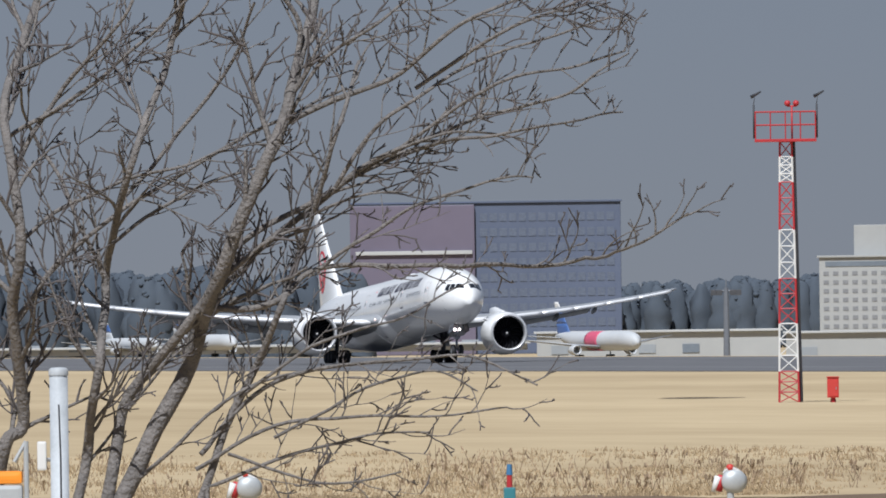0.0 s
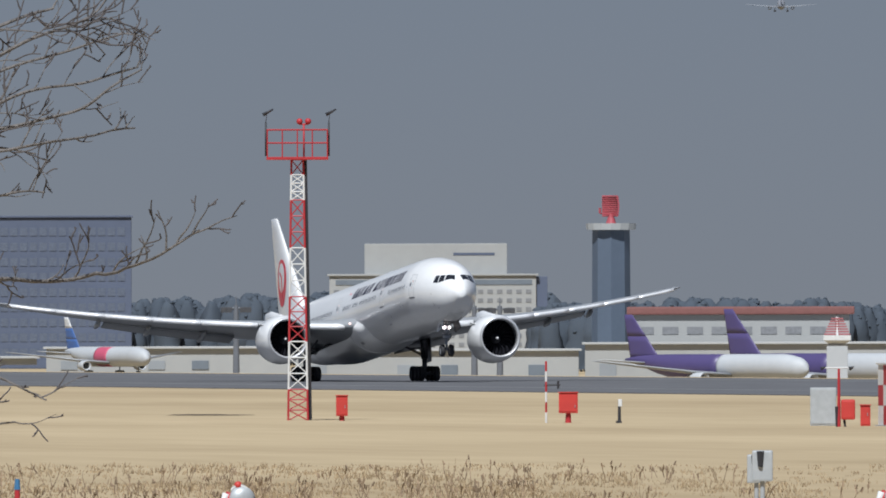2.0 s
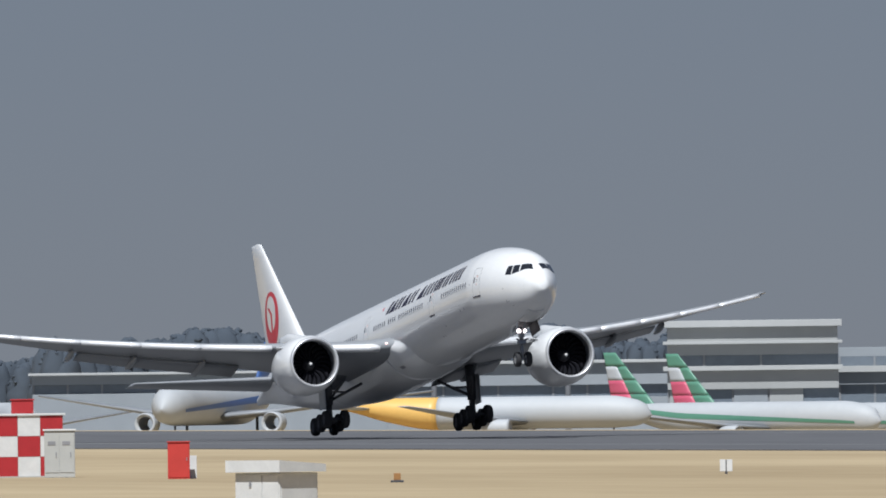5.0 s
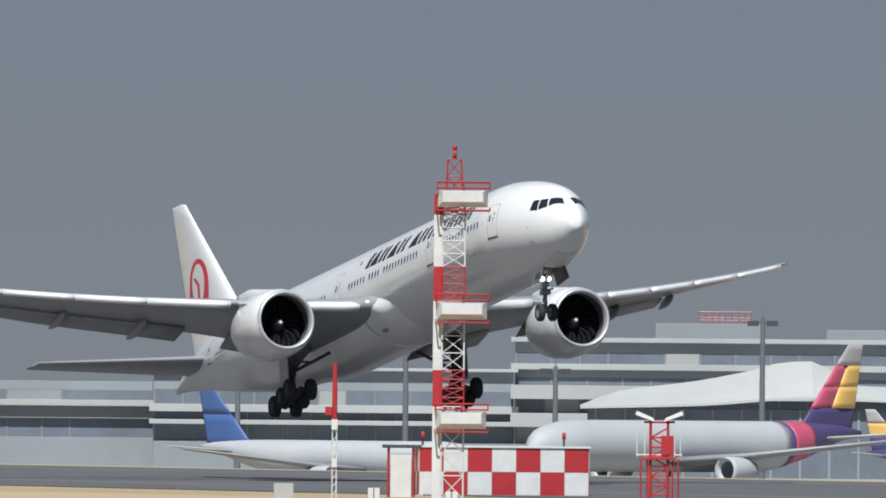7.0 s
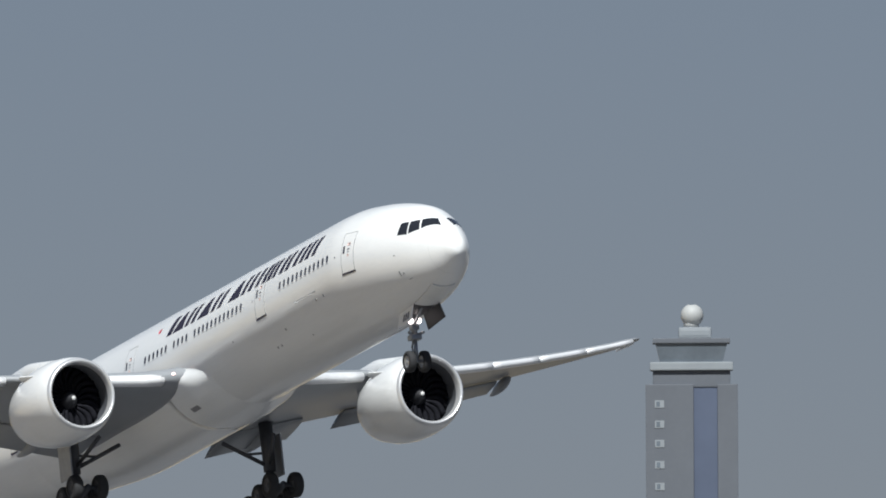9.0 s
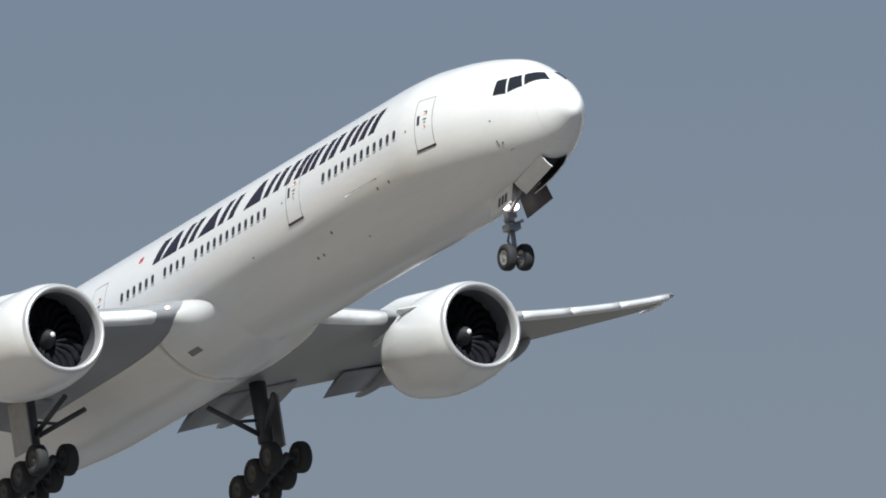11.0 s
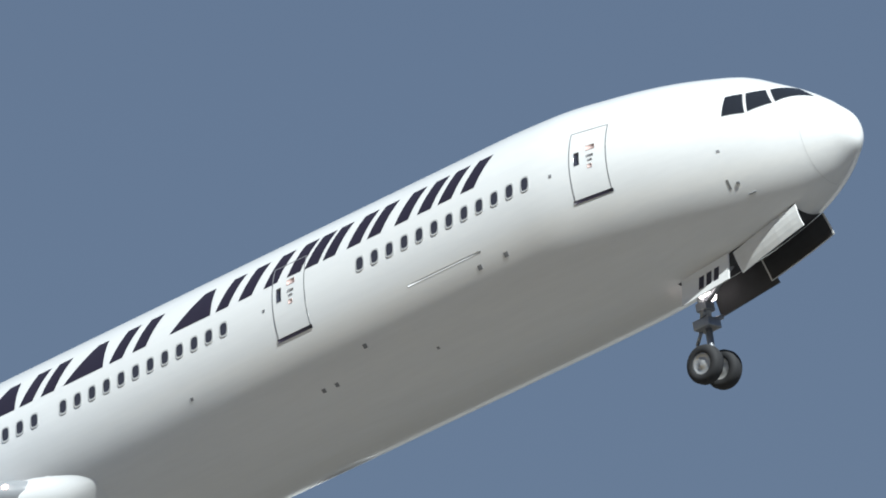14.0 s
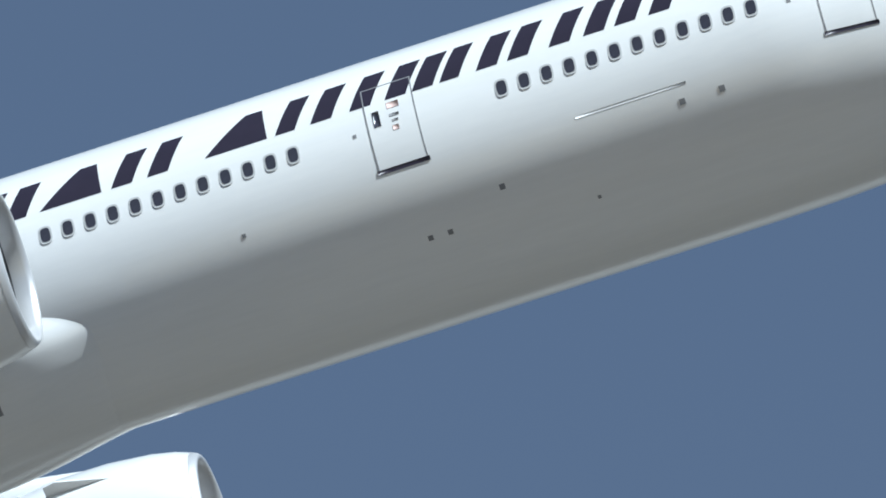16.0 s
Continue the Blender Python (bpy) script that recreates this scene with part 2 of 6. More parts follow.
def aerofoil(le, te, z, thick, n=14, camber=0.02):
    """A closed section between leading and trailing edge stations at one span station, as (station, height) pairs."""
    c = te - le
    pts = []
    for k in range(2 * n):
        up = k < n
        u = (k / n) if up else (2 - k / n)
        x = (1 - math.cos(math.pi * u)) / 2
        t = 5 * thick * (0.2969 * math.sqrt(x) - 0.126 * x - 0.3516 * x * x + 0.2843 * x ** 3 - 0.1015 * x ** 4)
        m = camber * 4 * x * (1 - x)
        pts.append((le + x * c, z + (m + (t if up else -t)) * c))
    return pts


jet = thing("airliner", 0, 0, 0, "large white twin-engine airliner taking off with landing gear down", "airplane")


def fuselage():
    bm = bmesh.new()
    st = [0.15, 0.158, 0.17, 0.185, 0.21, 0.25, 0.3, 0.37] + list(np.arange(0.45, 12, 0.4)) + list(np.arange(12, 48, 2.0)) + list(np.arange(48, 73.8, 0.8)) + [73.8]
    rings = []
    for s in st:
        c, h, w = (TOP(s) + BOT(s)) / 2, (TOP(s) - BOT(s)) / 2, WID(s)
        h = max(h, 0.02)
        rings.append([(REF - s, w * math.sin(2 * math.pi * k / 64), c + h * math.cos(2 * math.pi * k / 64)) for k in range(64)])
    loft(bm, rings)
    return part("fuselage", bm, WHITE, jet, smooth=True)


body = fuselage()

# fairing that swells out of the belly round the wing's root
def ease(u):
    u = min(max(u, 0.0), 1.0)
    return math.sin(math.pi / 2 * u) ** 1.3


def swell(s, low):
    """How far the fairing stands off the skin at a station, low degrees below level."""
    low = min(low, 180 - low)
    start = 25.35 + 2.4 * (max(0.0, 36 - low) / 20) ** 2
    return 0.54 * ease((s - start) / (2.4 + 5.0 * max(0.0, (low - 45) / 45))) * ease((low - 12.5) / 10) * ease((49 - s) / 9) - 0.03


bm = bmesh.new()
loft(bm, [[around(s, -low, swell(s, low), 1) for low in np.linspace(11, 169, 80)] for s in list(np.arange(25.2, 30, 0.15)) + list(np.arange(30, 49.2, 0.5))], closed=False, caps=(False, False))
part("belly_fairing", bm, WHITE, jet, smooth=True)
for side in (-1, 1):
    bm = bmesh.new()
    rows = [[around(s, -low, swell(s, low) + 0.012, side) for s in (28.0, 28.3, 28.6, 28.9)] for low in (49, 50.5, 52, 53.5)]
    loft(bm, rows, closed=False, caps=(False, False))
    part("air_inlet", bm, SEAL, jet, "grey ram air inlet in the wing fairing", True)

LE = curve_at([2.4, 3.6, 6, 9.9, 20, 29, 31.3, 32.4], [26.5, 28.2, 29.7, 32.0, 38.3, 43.7, 45.0, 46.3])
TE = curve_at([2.4, 6, 10, 20, 29, 31.3, 32.4], [40.6, 40.8, 41.2, 44.4, 46.9, 47.6, 47.5])
WZ = curve_at([2.4, 6, 9.9, 16, 22, 28, 32.4], [-1.75, -1.38, -0.92, -0.1, 0.85, 1.95, 2.85])
ROOT = Vector((REF - 33, 3.0, -1.6))


def twist(y, s):
    """How far the wing's set angle lifts a station at one span place, fading towards the tip."""
    return 0.082 * max(0.0, 1 - y / 30) * (0.5 * (LE(y) + TE(y)) - s)



def wing(side):
    bm = bmesh.new()
    rings = []
    for y in [2.4, 3.2, 4.5, 6, 8, 9.9, 12, 15, 18, 21, 24, 26.5, 28.5, 30, 30.8, 31.4, 31.8]:
        th = 0.135 - 0.05 * min(y / 15, 1)
        rings.append([(REF - s - ROOT.x, side * (y - ROOT.y), z + twist(y, s) - ROOT.z) for s, z in aerofoil(LE(y), TE(y), WZ(y), th)])
    loft(bm, rings)
    w = part("wing", bm, GREYP, jet, "grey swept wing with bare-metal leading edge", True, Matrix.Translation((ROOT.x, side * ROOT.y, ROOT.z)))
    # leading edge slats
    for a, b in ((3.9, 8.7), (10.9, 15.4), (15.41, 19.3), (19.31, 23.2), (23.21, 27.1), (27.11, 31.0)):
        bm = bmesh.new()
        rings = []
        for k in range(6):
            y = a + (b - a) * k / 5
            c = TE(y) - LE(y)
            ring = []
            for s, z in aerofoil(LE(y) - 0.12, LE(y) + 0.085 * c + 0.35, WZ(y) - 0.02, 0.42, 8, 0.0):
                ring.append((REF - s - ROOT.x, side * (y - ROOT.y), z + twist(y, s) - ROOT.z - 0.10 * max(0, 1 - (s - LE(y)) / 0.8)))
            rings.append(ring)
        loft(bm, rings)
        part("slat", bm, SILVERED, w, "polished leading-edge slat", True)
    # flap panels, slightly lowered
    for a, b in ((3.6, 8.6), (11.4, 22.4)):
        bm = bmesh.new()
        rings = []
        for k in range(5):
            y = a + (b - a) * k / 4
            c = (TE(y) - LE(y)) * 0.2
            ring = []
            for s, z in aerofoil(0, c + 0.5, 0, 0.12, 8):
                f = radians(14)
                ring.append((REF - (TE(y) - c + s * math.cos(f)) - ROOT.x, side * (y - ROOT.y), WZ(y) + twist(y, TE(y) - c) - 0.16 + z - s * math.sin(f) - ROOT.z))
            rings.append(ring)
        loft(bm, rings)
        part("flap", bm, GREYP, w, "", True)
    # flap track fairings
    for y, ln, r in ((6.3, 4.6, 0.46), (14.0, 4.0, 0.38), (18.6, 3.4, 0.32), (22.9, 2.9, 0.27)):
        bm = bmesh.new()
        rings = []
        for k in range(13):
            t = k / 12
            rr = r * (math.sin(math.pi * t ** 0.8) ** 0.7 * 0.98 + 0.02)
            s = TE(y) - ln * 0.66 + ln * t
            rings.append([(REF - s - ROOT.x, side * (y - ROOT.y) + rr * 0.62 * math.sin(a), WZ(y) + twist(y, s) - 0.25 - 0.32 * t + rr * 1.15 * math.cos(a) - ROOT.z)
                          for a in [2 * math.pi * j / 14 for j in range(14)]])
        loft(bm, rings)
        part("flap_fairing", bm, GREYP, w, "", True)
    # landing light in the root of the leading edge
    bm = bmesh.new()
    revolve(bm, [(0.08, 0.0), (0.06, 0.04), (0.0, 0.075), (-0.1, 0.085)], 16)
    part("landing_light", bm, ROOTLAMP, jet, "reddish lamp in the wing root", True, pose(REF - 28.0, side * 3.5, -1.05))
    bm = bmesh.new()
    revolve(bm, [(0.3, 0.02), (0.26, 0.1), (0, 0.13), (-1.5, 0.05)], 12)
    part("wing_tip_cap", bm, WHITE, w, "", True, Matrix.Translation((REF - 46.9 - ROOT.x, side * (31.75 - ROOT.y), WZ(31.75) - ROOT.z)))
    return w


WFRAME = mat("window_surround_grey", (0.50, 0.50, 0.50), 0.4)
SILVERED = mat("bright_slat_metal", (0.84, 0.84, 0.85), 0.34, 0.25, vary=0.04)
wings = [wing(-1), wing(1)]

def engine(side):
    base = new("engine")
    base.empty_display_size = 0.3
    base.parent = jet
    base.matrix_basis = pose(REF - 26.72, side * 9.75, -2.52, 0, 1.5, 0) @ Matrix.Diagonal((1.03, 1.1, 1.1, 1))
    tagged(base, "white turbofan engine with bright intake lip")
    bm = bmesh.new()
    revolve(bm, [(0.86, 1.70), (0.55, 1.80), (0, 1.90), (-1.0, 1.97), (-2.2, 1.95), (-3.2, 1.82), (-4.1, 1.62), (-4.4, 1.54), (-4.39, 1.50), (-3.8, 1.44)], 64)
    part("cowl", bm, WHITE, base, "", True)
    bm = bmesh.new()
    revolve(bm, [(0.865, 1.705), (0.98, 1.66), (1.04, 1.61), (1.05, 1.57), (1.02, 1.52), (0.90, 1.47), (0.6, 1.45)], 64)
    part("intake_lip", bm, SILVER, base, "polished metal intake lip", True)
    bm = bmesh.new()
    revolve(bm, [(0.6, 1.45), (0.2, 1.50), (-0.2, 1.58), (-0.75, 1.60)], 64)
    part("intake_duct", bm, DARKIN, base, "", True)
    # near-black case paints the shade seen between the blades
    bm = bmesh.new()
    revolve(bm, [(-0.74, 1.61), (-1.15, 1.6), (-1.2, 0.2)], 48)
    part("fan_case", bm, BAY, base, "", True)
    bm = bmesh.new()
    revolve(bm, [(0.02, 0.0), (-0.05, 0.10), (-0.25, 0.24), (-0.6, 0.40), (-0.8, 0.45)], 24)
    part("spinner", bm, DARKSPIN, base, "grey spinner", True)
    bm = bmesh.new()
    revolve(bm, [(-0.02, 0.10), (0.03, 0.06), (0.035, 0.0)], 12)
    part("spinner_tip", bm, WPAINT, base, "white spinner mark", True)
    bm = bmesh.new()
    rings = []
    for j in (0, 1, 2, 3, 4, 5):
        r = 0.42 + (1.575 - 0.42) * j / 5
        tw = radians(28 + 32 * j / 5)
        sw = 0.22 * math.sin(math.pi * j / 5) - 0.10 * j / 5
        ch = 0.13 + 0.12 * j / 5
        er, et = Vector((0, math.cos(sw), math.sin(sw))), Vector((0, -math.sin(sw), math.cos(sw)))
        ax = Vector((1, 0, 0))
        d = ax * math.cos(tw) + et * math.sin(tw)
        nn = ax * -math.sin(tw) + et * math.cos(tw)
        o = er * r + ax * -0.72
        rings.append([o + d * ch, o + nn * 0.02, o - d * ch, o - nn * 0.02])
    loft(bm, rings)
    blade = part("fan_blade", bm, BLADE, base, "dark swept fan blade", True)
    for k in range(1, 22):
        b2 = blade.copy()
        scene.collection.objects.link(b2)
        b2.matrix_basis = Matrix.Rotation(2 * math.pi * k / 22, 4, "X")
    bm = bmesh.new()
    revolve(bm, [(-3.6, 1.10), (-4.7, 1.0), (-5.7, 0.74), (-5.72, 0.68), (-5.5, 0.56), (-6.2, 0.3), (-6.6, 0.03)], 40)
    part("core_nozzle", bm, STEEL, base, "bare metal exhaust nozzle", True)
    bm = bmesh.new()
    rings = []
    for t in np.linspace(0, 1, 10):
        x = -0.9 - 6.6 * t
        top = 1.98 + 0.55 * min(t * 1.6, 1) - 0.35 * max(0, t - 0.7)
        bot = 1.6 - 0.4 * t
        w = 0.05 + 0.27 * math.sin(math.pi * min(0.15 + t * 0.8, 1))
        rings.append([(x, w * math.sin(a), (top + bot) / 2 + (top - bot) / 2 * math.cos(a)) for a in [2 * math.pi * k / 14 for k in range(14)]])
    loft(bm, rings)
    part("pylon", bm, WHITE, base, "", True)
    for sg in (-1, 1):
        bm = bmesh.new()
        vs = [(-0.7, 1.92), (-2.4, 1.90), (-2.4, 2.18), (-2.1, 2.24)]
        aa = radians(52) * sg
        pr = [[(x, r * math.sin(aa) + 0.025 * q * math.cos(aa), r * math.cos(aa) - 0.025 * q * math.sin(aa)) for x, r in vs] for q in (-1, 1)]
        loft(bm, pr)
        part("nacelle_strake", bm, WHITE, base)
    return base


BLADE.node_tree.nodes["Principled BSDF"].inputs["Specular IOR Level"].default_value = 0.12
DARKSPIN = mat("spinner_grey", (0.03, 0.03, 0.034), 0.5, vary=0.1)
for side in (-1, 1):
    engine(side)

# fin and tailplanes
bm = bmesh.new()
rings = []
for t in np.linspace(-0.09, 1, 13):
    z = 2.2 + (12.1 - 2.2) * t
    rings.append([(REF - s, y, z) for s, y in aerofoil(58.8 + 11.3 * t, 70.1 + 2.5 * t, 0, 0.10 - 0.01 * t, camber=0.0)])
rings.append([(REF - s, y, 12.25) for s, y in aerofoil(70.9, 72.6, 0, 0.03, camber=0.0)])
loft(bm, rings)
fin = part("tail_fin", bm, WHITE, jet, "white fin with a round red emblem", True)
for side in (-1, 1):
    bm = bmesh.new()
    rings = []
    for t in np.linspace(0, 1, 10):
        rings.append([(REF - s, side * (0.6 + 10.1 * t), z) for s, z in aerofoil(61.8 + 7.9 * t, 69.6 + 2.9 * t, 0.85 + 0.98 * t, 0.10, camber=-0.01)])
    loft(bm, rings)
    part("tailplane", bm, GREYP, jet, "grey horizontal tailplane", True)


def emblem(side):
    """A plain red roundel with a pale middle, lying on the fin's side."""
    def spot(r, ang):
        z = 5.97 + r * math.sin(ang)
        t = (z - 2.2) / 9.9
        s = 67.75 + r * math.cos(ang)
        le, te = 58.8 + 11.3 * t, 70.1 + 2.5 * t
        x = min(max((s - le) / (te - le), 0.001), 0.999)
        th = 0.10 - 0.01 * t
        y = 5 * th * (0.2969 * math.sqrt(x) - 0.126 * x - 0.3516 * x * x + 0.2843 * x ** 3 - 0.1015 * x ** 4) * (te - le)
        return s, y, z
    for name, r1, off, m_, rise in (("emblem_disc", 2.2, 0.012, REDP, 0.0), ("emblem_middle", 1.36, 0.022, WHITE, 0.5), ("emblem_bar", 0.0, 0.03, REDP, 0.0)):
        bm = bmesh.new()
        if r1:
            rings = []
            for j in range(7):
                r = r1 * j / 6 + 0.001
                ring = []
                for k in range(40):
                    a = 2 * math.pi * k / 40
                    ex, ez = r * math.cos(a), r * math.sin(a) + rise
                    q = spot(math.hypot(ex, ez), math.atan2(ez, ex))
                    ring.append((REF - q[0], side * (q[1] + off), q[2]))
                rings.append(ring)
            loft(bm, rings, caps=(False, False))
        else:
            for (sa, za, sb2, zb) in ((-0.15, -1.6, -0.1, 0.5), (-0.1, 0.5, 0.75, 1.05)):
                rings = []
                for t in np.linspace(0, 1, 8):
                    ss, zz = sa + (sb2 - sa) * t, za + (zb - za) * t
                    row = []
                    for w in (-0.26, 0.26):
                        a, r = math.atan2(zz, ss + w), math.hypot(ss + w, zz)
                        q = spot(r, a)
                        row.append((REF - q[0], side * (q[1] + off), q[2]))
                    rings.append(row)
                loft(bm, rings, closed=False, caps=(False, False))
        part(name, bm, m_, fin, "", True)


emblem(-1)
emblem(1)

# cockpit windows, each by its corners' stations and angles: low rear, high rear, high front, low front
for side in (-1, 1):
    for q in (((3.13, 20.3), (3.11, 38.0), (2.70, 43.6), (2.55, 23.6)), ((2.47, 25.2), (2.62, 45.2), (2.20, 55.0), (1.90, 36.6)), ((1.82, 39.2), (2.10, 57.8), (1.60, 80.0), (1.08, 70.0))):
        for name, grow, off, material in (("window_frame", 0.05, 0.004, SEAL), ("cockpit_window", 0.0, 0.012, GLASS)):
            cs, ca = sum(a for a, _ in q) / 4, sum(b for _, b in q) / 4
            qq = [(cs + (a - cs) * (1 + grow), ca + (b - ca) * (1 + grow)) for a, b in q]
            bm = bmesh.new()
            rows = []
            for j in range(6):
                t = j / 5
                row = []
                for i in range(6):
                    u = i / 5
                    lo = [qq[0][k] + (qq[3][k] - qq[0][k]) * u for k in (0, 1)]
                    hi = [qq[1][k] + (qq[2][k] - qq[1][k]) * u for k in (0, 1)]
                    row.append(around(lo[0] + (hi[0] - lo[0]) * t, lo[1] + (hi[1] - lo[1]) * t, off, side))
                rows.append(row)
            loft(bm, rows, closed=False, caps=(False, False))
            part(name, bm, material, jet, "dark cockpit window pane" if not grow else "", True)
# radome joint
bm = bmesh.new()
rows = [[around(1.22 + 0.012 * k, a, 0.003) for k in (0, 1)] for a in range(-180, 181, 6)]
loft(bm, rows, closed=False, caps=(False, False))
part("radome_joint", bm, mat("faint_joint", (0.6, 0.6, 0.6), 0.4), jet, "", True)


# ---- landing gear ----
def wheel(parent, x, y, z, r, w, hub, name="wheel"):
    bm = bmesh.new()
    revolve(bm, [(-w * 0.42, r * 0.55), (-w * 0.5, r * 0.62), (-w * 0.5, r * 0.82), (-w * 0.38, r * 0.95), (-w * 0.2, r), (w * 0.2, r), (w * 0.38, r * 0.95), (w * 0.5, r * 0.82), (w * 0.5, r * 0.62), (w * 0.42, r * 0.55)], 32, axis="y")
    ty = part(name, bm, TYRE, parent, "black rubber tyre", True, pose(x, y, z))
    bm = bmesh.new()
    revolve(bm, [(-w * 0.40, 0.0), (-w * 0.44, r * 0.14), (-w * 0.30, r * 0.22), (-w * 0.34, r * 0.50), (-w * 0.43, r * 0.56), (w * 0.43, r * 0.56), (w * 0.34, r * 0.50), (w * 0.30, r * 0.22), (w * 0.44, r * 0.14), (w * 0.40, 0.0)], 24, axis="y")
    part("hub", bm, hub, ty, "", True)
    return ty


HUB = mat("pale_wheel_hub", (0.42, 0.42, 0.42), 0.4, 0.5, vary=0.2)


def main_gear(side):
    g = new("main_gear")
    g.parent = jet
    g.matrix_basis = pose(REF - 37.1, side * 5.5, 0)
    tagged(g, "dark six-wheel main landing gear leg")
    bm = bmesh.new()
    rod(bm, (0, 0, -0.6), (0, 0, -3.2), 0.36, 0.32, 16)
    rod(bm, (0, 0, -3.2), (0, 0, -4.5), 0.23, 0.23, 16)
    rod(bm, (0, -side * 0.1, -2.9), (0.15, -side * 2.6, -1.7), 0.11, 0.11, 10)
    rod(bm, (0, 0, -2.95), (2.2, -side * 0.6, -1.7), 0.11, 0.11, 10)
    rod(bm, (0, -side * 0.05, -2.2), (0.1, -side * 1.35, -2.3), 0.07, 0.07, 8)
    rod(bm, (-0.3, 0, -3.2), (-0.62, 0, -3.8), 0.07, 0.06, 8)
    rod(bm, (-0.62, 0, -3.8), (-0.2, 0, -4.35), 0.06, 0.07, 8)
    part("strut", bm, DARKGEAR, g, "", True)
    bm = bmesh.new()
    box(bm, -0.75, 0.75, side * 0.46 - 0.04, side * 0.46 + 0.04, -3.5, -1.3, bevel=0.02)
    part("leg_door", bm, STEEL, g, "grey leg door")
    tr = new("truck")
    tr.parent = g
    tr.matrix_basis = pose(0, 0, -4.53, 0, 0, 0)
    bm = bmesh.new()
    rod(bm, (-1.6, 0, 0), (1.6, 0, 0), 0.18, 0.18, 12)
    for x in (-1.46, 0, 1.46):
        rod(bm, (x, -0.75, 0), (x, 0.75, 0), 0.1, 0.1, 10)
    part("beam", bm, DARKGEAR, tr, "", True)
    for x in (-1.46, 0, 1.46):
        for y in (-0.70, 0.70):
            wheel(tr, x, y, 0, 0.67, 0.52, DARKGEAR)
    return g, tr


gears = [main_gear(-1), main_gear(1)]

nose_gear = new("nose_gear")
nose_gear.parent = jet
nose_gear.matrix_basis = pose(REF - 6.26, 0, 0.04)
tagged(nose_gear, "steel nose landing gear with two wheels and taxi lights")
bm = bmesh.new()
rod(bm, (0.05, 0, -2.4), (0.05, 0, -4.2), 0.17, 0.15, 16)
rod(bm, (0.05, 0, -4.2), (0.0, 0, -5.3), 0.10, 0.10, 14)
rod(bm, (0.1, 0, -3.55), (1.7, 0, -2.5), 0.08, 0.08, 10)
rod(bm, (-0.15, 0, -4.15), (-0.42, 0, -4.55), 0.05, 0.05, 8)
rod(bm, (-0.42, 0, -4.55), (-0.05, 0, -5.05), 0.05, 0.05, 8)
rod(bm, (0, -0.5, -5.32), (0, 0.5, -5.32), 0.09, 0.09, 10)
for sg in (-1, 1):
    rod(bm, (0.05, sg * 0.2, -3.95), (0.3, sg * 0.42, -3.9), 0.07, 0.07, 8)
box(bm, -0.25, 0.3, -0.28, 0.28, -4.25, -3.98, bevel=0.04)
box(bm, -0.1, 0.25, -0.2, 0.2, -3.75, -3.5, bevel=0.03)
part("strut", bm, STEEL, nose_gear, "", True)
for y in (-0.40, 0.40):
    wheel(nose_gear, 0, y, -5.34, 0.545, 0.40, HUB)
for y in (-0.22, 0.22):
    bm = bmesh.new()
    revolve(bm, [(0.07, 0.0), (0.06, 0.08), (0.02, 0.13), (-0.1, 0.135), (-0.2, 0.05)], 16)
    part("taxi_light", bm, LIGHT, nose_gear, "lit taxi light", True, pose(0.25, y, -3.3))
# bay and doors
bay_doors = []
DOORPAINT = mat("gear_door_paint", (0.70, 0.70, 0.69), 0.4, vary=0.06)
# no opening is cut: a dark sheet under the skin paints the bay's shade
bm = bmesh.new()
for k in range(10):
    for j in range(6):
        s0, s1 = 2.28 + 0.42 * k, 2.28 + 0.42 * (k + 1)
        y0, y1 = -0.62 + 1.24 * j / 6, -0.62 + 1.24 * (j + 1) / 6
        q = []
        for s, y in ((s0, y0), (s1, y0), (s1, y1), (s0, y1)):
            c, h = (TOP(s) + BOT(s)) / 2, (TOP(s) - BOT(s)) / 2
            q.append(bm.verts.new((REF - s, y, c - h * math.sqrt(max(0.0, 1 - (y / WID(s)) ** 2)) - 0.012)))
        bm.faces.new(q)
bmesh.ops.remove_doubles(bm, verts=bm.verts, dist=0.001)
part("nose_bay_dark_sheet", bm, BAY, jet, "dark sheet on the belly painting the shade of the open bay", True)
